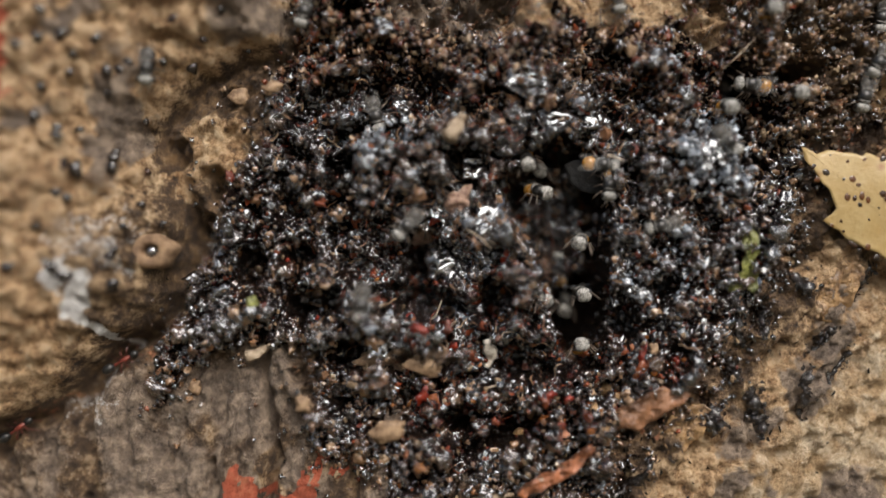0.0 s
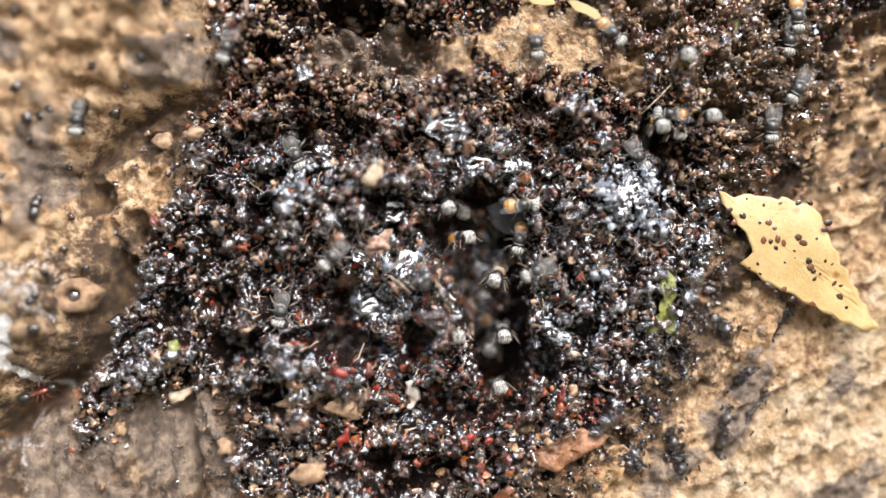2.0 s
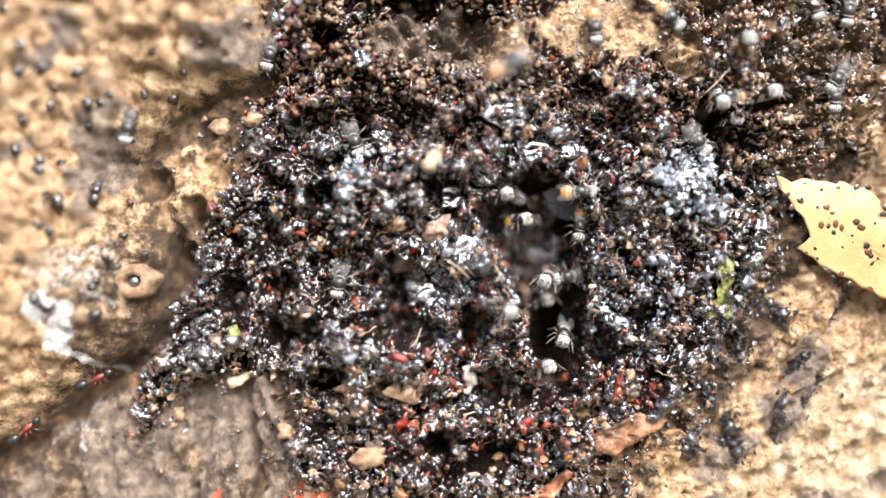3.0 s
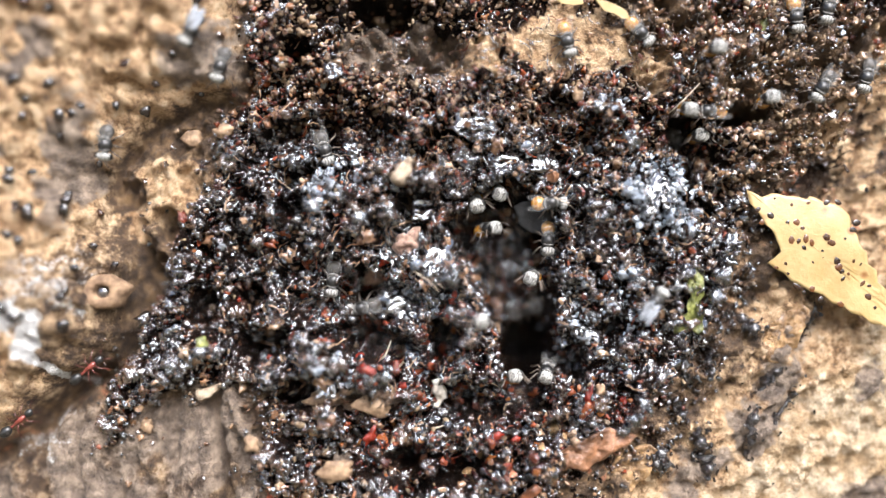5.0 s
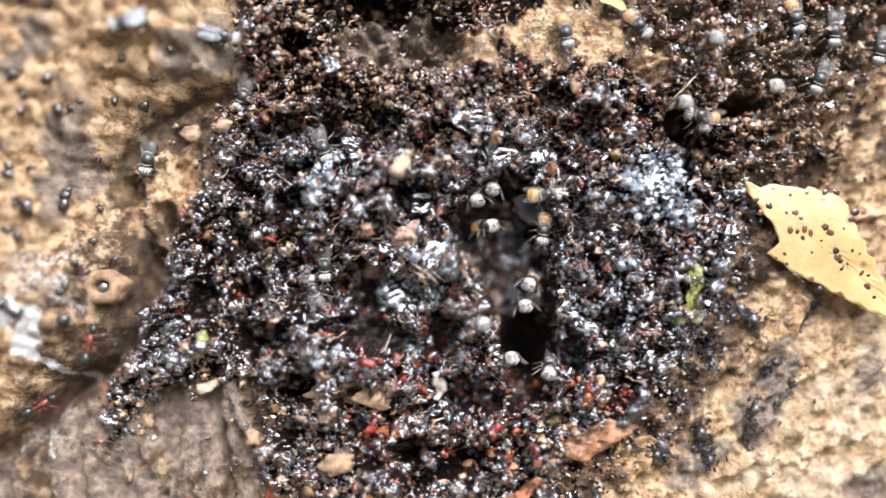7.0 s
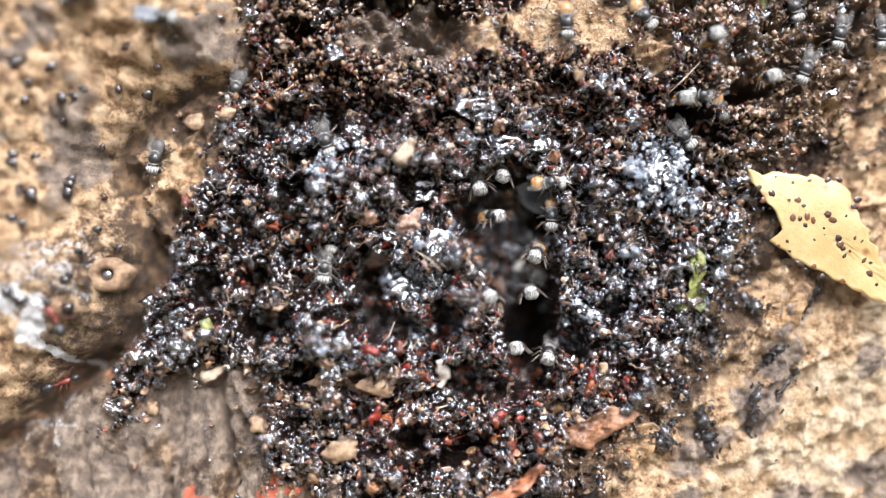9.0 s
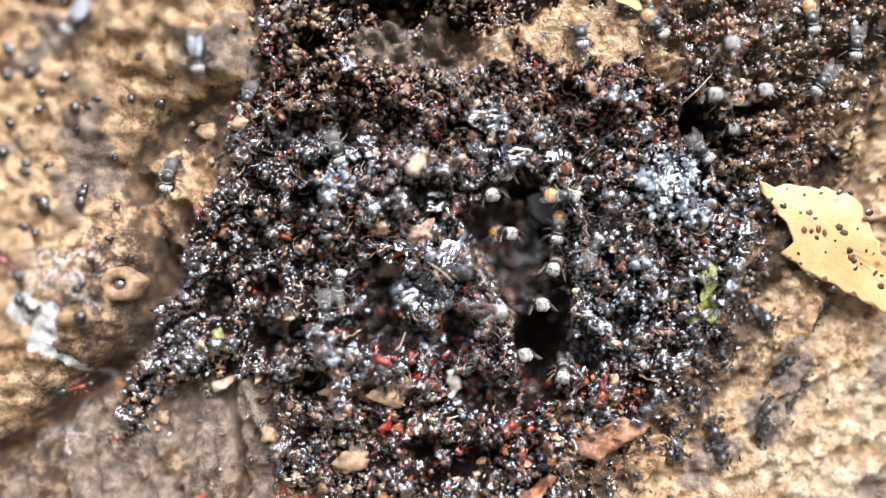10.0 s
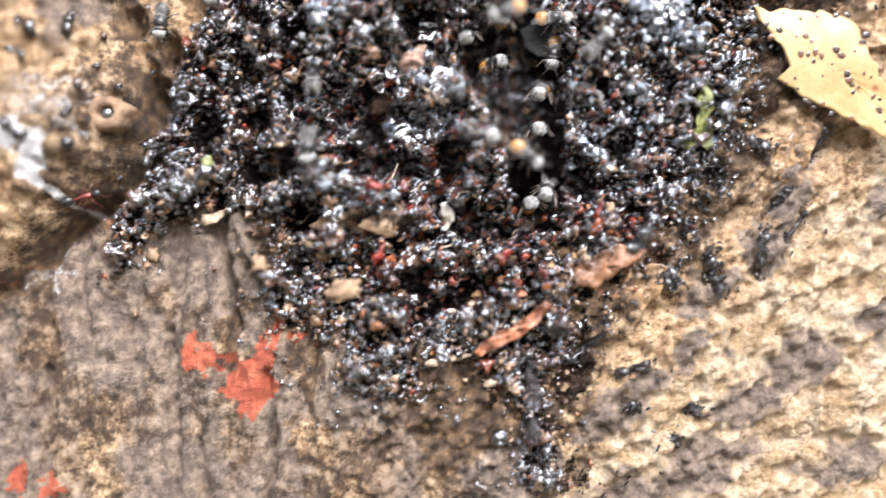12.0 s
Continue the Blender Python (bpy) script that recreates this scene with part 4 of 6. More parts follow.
# ---- bits caught in the mound ----
def lump(name, x, z, radii, turn, material, label, category, seed, out=0.6, group="", rough=0.35):
    """A single knobbly bit; radii along x, out and z in mm, turned in the plane of the bark."""
    bm = bmesh.new()
    ball(bm, (0, 0, 0), radii, Euler((0, radians(-turn), 0)).to_matrix(), 18, 12, rough, seed)
    for v in bm.verts:
        v.co *= 1 + rough * 0.55 * noise.noise(v.co * 1700 + Vector((seed, 2.0, 0)))
    return solo(name, bm, material, label, category, point(x, z, out), group)


def splinter(name, pts, width, thick, material, label, category="splinter", out=1.2, group=""):
    """A thin bent strip with ragged width, along points on the bark in mm."""
    base = point(*pts[0], out)
    rs = np.random.RandomState(int(abs(pts[0][0]) * 10))
    bm = bmesh.new()
    rows = []
    n = 9
    for k in range(n):
        t = k / (n - 1) * (len(pts) - 1)
        i = min(int(t), len(pts) - 2)
        q = t - i
        x, z = pts[i][0] + (pts[i + 1][0] - pts[i][0]) * q, pts[i][1] + (pts[i + 1][1] - pts[i][1]) * q
        dx, dz = pts[i + 1][0] - pts[i][0], pts[i + 1][1] - pts[i][1]
        ln = math.hypot(dx, dz)
        w = width * (0.45 + 0.55 * math.sin(math.pi * min(1, 0.12 + k / n))) * rs.uniform(0.55, 1.25)
        y = base.y / MM - 0.5 * math.sin(k * 0.8)
        c, s = Vector((x, y, z)), Vector((-dz / ln, 0, dx / ln)) * w * 0.5
        o = Vector((0, -thick, 0))
        rows.append([bm.verts.new((v - base / MM) * MM) for v in (c - s, c - s * 0.6 + o, c + s * 0.6 + o * 1.2, c + s, c)])
    for a, b in zip(rows, rows[1:]):
        for j in range(5):
            bm.faces.new((a[j], a[(j + 1) % 5], b[(j + 1) % 5], b[j]))
    bm.faces.new(rows[0][::-1])
    bm.faces.new(rows[-1])
    bmesh.ops.recalc_face_normals(bm, faces=bm.faces[:])
    return solo(name, bm, material, label, category, base, group)


splinter("pale_splinter", [(1.3, -19.3), (2.0, -21.7), (1.3, -23.4)], 1.9, 0.4, m_bone, "pale bent wood splinter standing on the crumbs", out=4.0)
splinter("wood_stub", [(-4.7, 9.2), (-3.4, 10.9), (-2.3, 12.8)], 2.7, 1.6, m_chip, "short blunt stub of pale wood among crumbs", "wood stub", out=2.0)
splinter("cream_chip", [(-1.6, -42.8), (1.5, -42.2), (5.2, -41.5)], 1.6, 0.6, m_chip, "cream bark chip below the crumb mound", "bark chip", out=0.8)
build_leaf("rust_stick", [(5.4, -40.7), (7.8, -38.6), (10.8, -37.3), (13.3, -35.6), (15.6, -33.5), (16.5, -34.2), (14.9, -36.2), (11.9, -38.8), (8.7, -40.1), (6.4, -41.5)],
           "rust brown sliver of bark lying across the lower crumbs", 2.0, m_red_bark, saw=0.8, curl=0.9, category="bark sliver", thick=0.9, rugged=1.0)
build_leaf("bark_flap", [(18.4, -31.8), (19.3, -29.3), (22.6, -27.6), (25.7, -25.7), (30.0, -26.6), (28.7, -28.0), (25.8, -29.9), (23.0, -32.0)],
           "rust brown flap of loose bark under the mound", 1.2, m_rust, saw=1.0, curl=1.4, category="bark flap", thick=1.1, rugged=1.0)
build_leaf("bark_flake", [(27.1, -35.2), (26.5, -32.5), (27.9, -30.1), (30.3, -28.9), (33.0, -28.5), (34.2, -29.8), (32.9, -32.1), (31.3, -34.1), (29.3, -36.1), (27.8, -37.0)],
           "ochre flake of bark lifting below the mound", 0.4, m_ochre, saw=1.4, curl=0.5, category="bark flake", thick=1.0, rugged=1.0)
build_leaf("bark_flake", [(50.0, -12.5), (51.6, -10.0), (55.1, -7.9), (56.6, -8.8), (55.9, -11.2), (54.7, -14.3), (52.2, -16.7), (50.6, -16.7), (49.3, -15.0)],
           "ochre flake of bark beside the yellow leaf", 0.3, m_ochre, saw=1.4, curl=0.4, category="bark flake", thick=0.9, rugged=1.0)
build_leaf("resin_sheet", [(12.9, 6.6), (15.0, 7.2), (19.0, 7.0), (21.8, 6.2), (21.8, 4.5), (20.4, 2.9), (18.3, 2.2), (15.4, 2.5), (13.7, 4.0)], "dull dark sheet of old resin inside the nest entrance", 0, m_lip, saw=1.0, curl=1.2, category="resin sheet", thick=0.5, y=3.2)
splinter("pale_twig", [(36.3, 18.1), (39.4, 19.1), (42.3, 19.8), (45.2, 20.7)], 1.7, 0.8, m_wax, "pale pinkish twig lying across the small hole", "twig", out=0.6)
splinter("inner_stick", [(10.3, -8.0), (11.8, -9.8), (13.1, -11.5)], 1.3, 0.7, m_wax, "short pale stick inside the nest entrance", "stick", out=0.6)
splinter("straw_bit", [(18.5, -3.4), (18.6, -5.3), (19.8, -6.9)], 0.9, 0.3, m_chip, "yellowish straw bit stuck beside the entrance", "straw", out=1.6)
splinter("grey_twig", [(-34.0, -21.8), (-32.4, -21.4), (-30.2, -20.1)], 2.2, 0.4, m_chip, "short grey twig bit at the edge of the crumbs", "twig", out=1.0)
lump("wax_lump", *(-2.8, 0.7), (2.0, 1.5, 1.6), 15, m_wax, "crumbly pinkish brown wax lump on the mound", "wax lump", 1, 3.0, rough=0.5)
lump("wax_lump", *(-8.1, -4.4), (1.7, 1.1, 1.0), 20, m_wax, "small pinkish wax lump beside red resin", "wax lump", 2, 1.4)
lump("seed", *(8.2, -45.5), (1.5, 0.8, 0.6), 12, m_chip, "pale oval seed on the lower bark", "seed", 3, 0.8, rough=0.08)
for k, (x, z, a, b, t) in enumerate([(*(-24.9, -28.0), 1.0, 1.2, 20), (*(-41.8, -26.6), 0.9, 1.0, 0), (*(-23.4, -8.8), 0.9, 0.9, 0), (*(-10.5, -27.1), 1.0, 0.8, 10), (*(-12.9, -31.7), 2.6, 1.4, 20),
                                     (*(-14.9, -22.2), 2.6, 1.1, 5), (*(-7.7, -22.9), 2.8, 1.2, -5), (*(25.4, -20.6), 0.7, 0.9, 0), (*(21.9, 22.8), 0.9, 1.3, 0), (*(-35.0, 16.1), 1.4, 1.1, 0), (*(-29.4, 16.9), 1.3, 0.9, 10)]):
    lump("tan_chip", x, z, (a, 0.6, b), t, m_tan_one, "tan chip of bark stuck in the crumbs", "bark chip", 10 + k, 1.0, "tan bark chips")
for k, (x, z, a, b, t) in enumerate([(*(3.8, -7.0), 0.7, 1.5, -20), (*(3.1, -9.3), 0.5, 0.9, 0), (*(-8.4, -17.2), 1.6, 0.9, -30), (*(-9.9, -15.9), 0.8, 0.8, 0), (*(-3.6, -20.4), 0.9, 1.4, -10), (*(-6.0, -1.7), 1.6, 0.7, 40),
                                     (*(28.9, 2.7), 0.6, 1.3, -10), (*(23.5, -21.2), 0.7, 2.0, 0), (*(29.0, -22.4), 0.9, 0.8, 20), (*(-8.1, -27.0), 0.9, 1.6, -35), (*(3.1, -16.1), 0.9, 0.9, 0), (*(-28.0, -7.7), 0.5, 0.5, 0), (*(-23.7, -16.3), 0.5, 0.6, 0),
                                     (*(9.9, -26.9), 1.5, 0.6, 15), (*(3.8, -27.2), 0.8, 0.7, 0), (*(-1.1, -29.8), 1.3, 0.6, 20), (*(12.8, -27.3), 0.9, 0.6, 30)]):
    lump("red_resin_lump", x, z, (0.75 * a, 0.55, 0.75 * b), t, m_redlump, "glossy dark red lump of resin in the crumbs", "resin lump", 40 + k, 0.9, "red resin lumps", 0.4)
lump("yellow_crumb", *(-32.1, -13.9), (0.8, 0.6, 1.2), 10, m_green, "yellow green crumb of leaf on the mound", "leaf crumb", 70, 1.2)
lump("green_crumb", *(50.2, 32.9), (1.1, 0.7, 1.3), 0, m_green, "yellow green crumb of moss near the small leaf", "moss crumb", 71, 1.2)


def build_cup():
    """The round gall with a hole, on the swollen bark."""
    x, z = (-46.4, -6.4)
    base = point(x, z, 1.9)
    cup = thing("bark_gall", "tan cup shaped gall with a dark hole in it", "gall", at=base)
    bm = bmesh.new()
    n, rings = 22, []
    for r, o in ((3.3, -1.8), (3.1, 0.2), (2.6, 0.75), (1.9, 0.8), (1.4, 0.6), (1.1, 0.1), (1.0, -0.9)):
        rings.append([bm.verts.new(Vector((r * (1 + 0.45 * noise.noise(Vector((1.6 * math.cos(j * 0.2856), 1.6 * math.sin(j * 0.2856), r * 0.8)))) * math.cos(j * 2 * math.pi / n), -o, r * 0.78 * math.sin(j * 2 * math.pi / n))) * MM) for j in range(n)])
    for r0, r1 in zip(rings, rings[1:]):
        for j in range(n):
            bm.faces.new((r0[j], r1[j], r1[(j + 1) % n], r0[(j + 1) % n]))
    bm.faces.new(rings[-1])
    bmesh.ops.recalc_face_normals(bm, faces=bm.faces[:])
    part("rim", bm, m_gall, cup)
    bm = bmesh.new()
    ball(bm, (0, 0.3, -0.1), (1.0, 0.7, 1.0), None, 10, 8)
    part("drop", bm, m_film, cup, "black resin bead in the hole")


build_cup()


# ---- chunks that stand out of the lower crumbs ----
def chunk(name, x, z, size, seed, material, label, category, group):
    """An angular piece with broken faces, half sunk in the crumbs."""
    rs = np.random.RandomState(seed)
    vs, fs = shard(seed, rs.uniform(0.6, 1.3, 3))
    q = turns(1, rs)[0]
    me = mesh_of(name, (vs @ q.T) * size * MM, fs, [material], None, np.full(len(fs), seed % 3 == 0))
    ob = new(name, me)
    ob.location = Vector((x, x * x / (2 * RADIUS) - calm(x, z, 1.0) - 0.5 * size, z)) * MM
    return tagged(ob, label, category, group)


rs = np.random.RandomState(91)
for k in range(64):
    x, z = rs.uniform(-27, 24), rs.uniform(-41, -23)
    if float(mound_depth(np.array([x]), np.array([z]))[0]) < 1.5:
        continue
    c = rs.rand()
    if c < 0.3:
        chunk("bark_chunk", x, z, rs.uniform(0.7, 1.5), 200 + k, m_ochre, "ochre chunk of bark in the lower crumbs", "bark chunk", "bark chunks")
    elif c < 0.5:
        chunk("bark_chunk", x, z, rs.uniform(0.6, 1.3), 200 + k, m_red_bark, "rust red chunk of bark in the lower crumbs", "bark chunk", "bark chunks")
    else:
        chunk("resin_chunk", x, z, rs.uniform(0.8, 1.7), 200 + k, m_drip, "glossy black chunk of resin in the crumbs", "resin chunk", "resin chunks")
for k in range(46):
    x, z = rs.uniform(-30, 44), rs.uniform(-22, 24)
    if ((x - 12) / 9) ** 2 + ((z + 6) / 17) ** 2 > 1:
        chunk("resin_chunk", x, z, rs.uniform(0.6, 1.3), 300 + k, m_drip if k % 4 else m_rust, "dark glossy chunk of resin in the crumbs" if k % 4 else "brown chunk of resin in the crumbs", "resin chunk", "resin chunks")


# ---- wet film and threads on the mound ----
def film(x, z, w, h, turn, seed):
    """A crumpled sheet of wet resin with real folds."""
    rs = np.random.RandomState(seed)
    base = Vector((x, x * x / (2 * RADIUS) - max(calm(x, z, 3.0), calm(x, z, 1.2)) - 1.7, z)) * MM
    bm = bmesh.new()
    n = 12
    grid = []
    c, s = math.cos(radians(turn)), math.sin(radians(turn))
    for j in range(n):
        row = []
        for i in range(n):
            u, v = (i / (n - 1) - 0.5) * w, (j / (n - 1) - 0.5) * h
            k = 1 + 0.35 * noise.noise(Vector((u, v, seed)))
            y = 0.42 * (u * s + v * c) + 0.2 * (u * c - v * s) + 0.5 * noise.noise(Vector((u * 0.55, v * 0.9, seed * 2.0))) + 0.4 * noise.noise(Vector((u * 1.4, v * 1.6, seed)))
            row.append(bm.verts.new(Vector(((u * c - v * s) * k, y + 0.06 * (u * u + v * v), (u * s + v * c) * k)) * MM))
        grid.append(row)
    for j in range(n - 1):
        for i in range(n - 1):
            if noise.noise(Vector((i * 0.6, j * 0.6, seed * 3.0))) < 0.28:
                bm.faces.new((grid[j][i], grid[j][i + 1], grid[j + 1][i + 1], grid[j + 1][i]))
    bmesh.ops.delete(bm, geom=[v for v in bm.verts if not v.link_faces], context="VERTS")
    geo = bmesh.ops.extrude_face_region(bm, geom=bm.faces[:])
    for v in geo["geom"]:
        if isinstance(v, bmesh.types.BMVert):
            v.co.y += 0.18 * MM
    bmesh.ops.recalc_face_normals(bm, faces=bm.faces[:])
    return solo("resin_film", bm, m_film, "shiny wet film of dark resin on the mound", "resin film", base, "wet resin films")


film(*(12.8, 12.8), 7.5, 3, 0, 1)
film(*(18.2, 11.2), 4, 5, 30, 2)
film(*(-3.4, -8.6), 7.5, 5, -10, 3)
film(*(1.7, -0.7), 4, 7, -10, 4)
film(*(-3.8, -6.8), 8, 4, 20, 5)
film(*(7.1, 18.6), 7, 3, -5, 6)
film(*(-13.4, 25.5), 2.2, 2.6, 20, 7)
film(*(-0.3, 5.7), 4, 3, 0, 8)
for k, (x, z) in enumerate([(-6.0, -9.0), (-1.6, -10.2), (1.3, -2.4), (-5.5, -5.9), (-0.8, -14.3), (-1.2, -16.5), (22.0, 11.7), (16.6, 12.9), (9.6, 12.4), (5.3, 17.3), (7.9, 16.6), (33.0, 9.1), (32.2, 6.3), (34.5, 7.5),
                            (23.5, -12.3), (21.0, -13.1), (-13.0, -16.6), (-14.4, -19.3), (-11.0, 14.8)]):
    film(x, z, 2.6 + 0.9 * (k % 3), 2.0 + 0.6 * (k % 2), 37 * k, 20 + k)
rs = np.random.RandomState(77)
for k in range(14):
    a, q = rs.uniform(0, 2 * math.pi), math.sqrt(rs.rand())
    film(-2.5 + 5.0 * q * math.cos(a), -4.5 + 7.5 * q * math.sin(a), rs.uniform(1.6, 3.2), rs.uniform(1.2, 2.4), rs.uniform(-60, 60), 60 + k)


def thread(pts, r, label):
    base = point(*pts[0], 1.6)
    ps = [Vector((x, base.y / MM - 0.7 * math.sin(k * 1.3), z)) - base / MM for k, (x, z) in enumerate(pts)]
    fine = []
    for k in range(13):
        t = k / 12 * (len(ps) - 1)
        i = min(int(t), len(ps) - 2)
        fine.append(ps[i].lerp(ps[i + 1], t - i))
    bm = bmesh.new()
    tube(bm, fine, [r * (0.6 + 0.4 * math.sin(math.pi * k / 12)) for k in range(13)], 6)
    return solo("plant_fibre", bm, m_fibre, label, "fibre", base, "loose fibres")


for pts in ([(-1.9, -3.2), (0.1, -4.4), (1.7, -6.0)], [(-4.0, -8.6), (-0.7, -6.9), (2.1, -6.4)], [(0.5, -4.0), (2.3, -5.5)], [(23.3, -17.5), (23.1, -15.5), (24.6, -14.2)], [(-2.2, 8.2), (-1.7, 7.0), (-1.4, 4.9)],
            [(-6.9, -16.4), (-6.1, -15.7), (-5.3, -13.6)], [(-4.0, -17.1), (-3.3, -16.2)], [(19.2, 14.2), (20.6, 14.7), (23.1, 15.8)],
            [(34.9, 19.7), (37.2, 21.9), (39.3, 24.1)], [(-2.0, -26.1), (1.3, -25.9), (3.4, -25.3)], [(18.2, 7.5), (20.4, 6.5)]):
    thread(pts, 0.09, "thin pale plant fibre stuck in resin")


# ---- crumbs that can be picked out one by one ----
mound = thing("resin_mound", "mound of sticky resin crumbs around a nest entrance", "resin mound", at=point(12, 3))
PIECES = []
for k in range(8):
    vs, fs = ico(1, 60 + k, 0.4, [(1, 1, 1), (1.5, 0.8, 0.8), (1, 0.8, 1.3), (2.0, 0.6, 0.6), (1.2, 1, 0.7), (1, 1, 1.1), (1.3, 0.7, 1), (0.8, 1, 1.5)][k])
    PIECES.append(mesh_of("resin_crumb", vs * MM, fs, [m_piece], None, np.full(len(fs), k % 2 == 0)))
rs = np.random.RandomState(31)
n = 0
while n < 300:
    a, q = rs.uniform(0, 2 * math.pi), rs.uniform(1.05, 1.9)
    x, z = 12.3 + 6.6 * q * math.cos(a), -6.5 + 15 * q * math.sin(a)
    ob = new("resin_crumb", PIECES[rs.randint(0, 8)])
    ob.parent = mound
    ob.location = point(x, z, rs.uniform(0.3, 1.0)) - mound.location
    ob.rotation_euler = rs.uniform(0, 6.28, 3)
    ob.scale = (rs.uniform(0.3, 0.7),) * 3
    n += 1


# ---- bees and ants ----
def bee_materials():
    head = Mat("bee_face", 0.6)
    co = head.coords()
    w = head.node("ShaderNodeTexWave", Scale=620.0, Distortion=22.0, Detail=3.0)
    head.link(co, w.inputs["Vector"])
    head.colour(head.ramp(w.outputs["Fac"], [(0.0, (0.07, 0.068, 0.062)), (0.35, (0.20, 0.195, 0.18)), (0.75, (0.40, 0.39, 0.36))])).bump(head.noise(2600), 0.00008)
    dark = Mat("bee_thorax", 0.35, 0.15)
    n = dark.noise(2200)
    dark.colour(dark.ramp(n, [(0.4, (0.008, 0.008, 0.008)), (0.75, (0.038, 0.034, 0.03))])).bump(n, 0.00004)
    amber = Mat("bee_abdomen", 0.25, 0.5)
    sep = amber.node("ShaderNodeSeparateXYZ")
    amber.link(amber.coords(), sep.inputs[0])
    wave = amber.math("SINE", amber.math("MULTIPLY", sep.outputs["Y"], 9500.0), 0.0)
    n = amber.noise(900)
    amber.colour(amber.mix(amber.math("MULTIPLY", amber.math("ADD", wave, 0.2), 0.8, clamp=True), amber.ramp(n, [(0.3, (0.26, 0.10, 0.012)), (0.7, (0.42, 0.19, 0.03))]), (0.42, 0.24, 0.07)))
    dusk = Mat("bee_abdomen_dark", 0.5, 0.0)
    n = dusk.noise(1400)
    dusk.colour(dusk.ramp(n, [(0.35, (0.010, 0.008, 0.007)), (0.6, (0.035, 0.027, 0.02)), (0.8, (0.09, 0.062, 0.035))])).bump(n, 0.00005)
    wing = Mat("bee_wing", 0.3, 0.0, 0.2)
    wing.colour(wing.ramp(wing.noise(1200), [(0.35, (0.6, 0.58, 0.55)), (0.7, (0.85, 0.84, 0.82))]))
    wing.b.inputs["Alpha"].default_value = 0.05
    # denser copy of the wing, with its white glint put into the colour
    bright = Mat("bee_wing_glint", 0.2, 0.5)
    bright.colour(bright.ramp(bright.noise(1200), [(0.35, (0.30, 0.32, 0.35)), (0.7, (0.48, 0.50, 0.54))]))
    bright.b.inputs["Alpha"].default_value = 0.55
    leg = Mat("bee_leg", 0.35, 0.2)
    leg.colour(leg.ramp(leg.noise(1500), [(0.4, (0.03, 0.022, 0.018)), (0.7, (0.20, 0.15, 0.11))]))
    pale = Mat("bee_fringe", 0.6)
    pale.colour(pale.ramp(pale.noise(3000), [(0.35, (0.07, 0.065, 0.06)), (0.65, (0.20, 0.19, 0.175))]))
    ant = Mat("ant_red", 0.3, 0.3)
    ant.colour(ant.ramp(ant.noise(900), [(0.35, (0.08, 0.016, 0.012)), (0.7, (0.22, 0.05, 0.035))]))
    return head.m, dark.m, amber.m, dusk.m, wing.m, bright.m, leg.m, pale.m, ant.m


m_face, m_thorax, m_abdomen, m_dusk, m_wing, m_wing_glint, m_leg, m_pale, m_ant = bee_materials()
BEE = "small dark stingless bee with pale face and amber abdomen"


def wing_mesh(bm, side, spread):
    """A thin, blunt wing along -y from the thorax, in mm."""
    n = 12
    c, s = math.cos(radians(spread)), math.sin(radians(spread))
    top, low = [], []
    for k in range(n):
        a = 2 * math.pi * k / n
        u, v = 1.75 * math.cos(a) - 1.7, (0.62 + 0.1 * math.cos(a + 0.6)) * math.sin(a)
        x, y = side * (0.42 + v * c - u * s), u * c + v * s * 0.3
        z = 0.95 + 0.12 * math.sin(u * 1.5) - 0.08 * v
        top.append(bm.verts.new(Vector((x, y, z + 0.02)) * MM))
        low.append(bm.verts.new(Vector((x, y, z - 0.02)) * MM))
    bm.faces.new(top)
    bm.faces.new(low[::-1])
    for k in range(n):
        bm.faces.new((top[k], low[k], low[(k + 1) % n], top[(k + 1) % n]))
    bmesh.ops.recalc_face_normals(bm, faces=bm.faces[:])


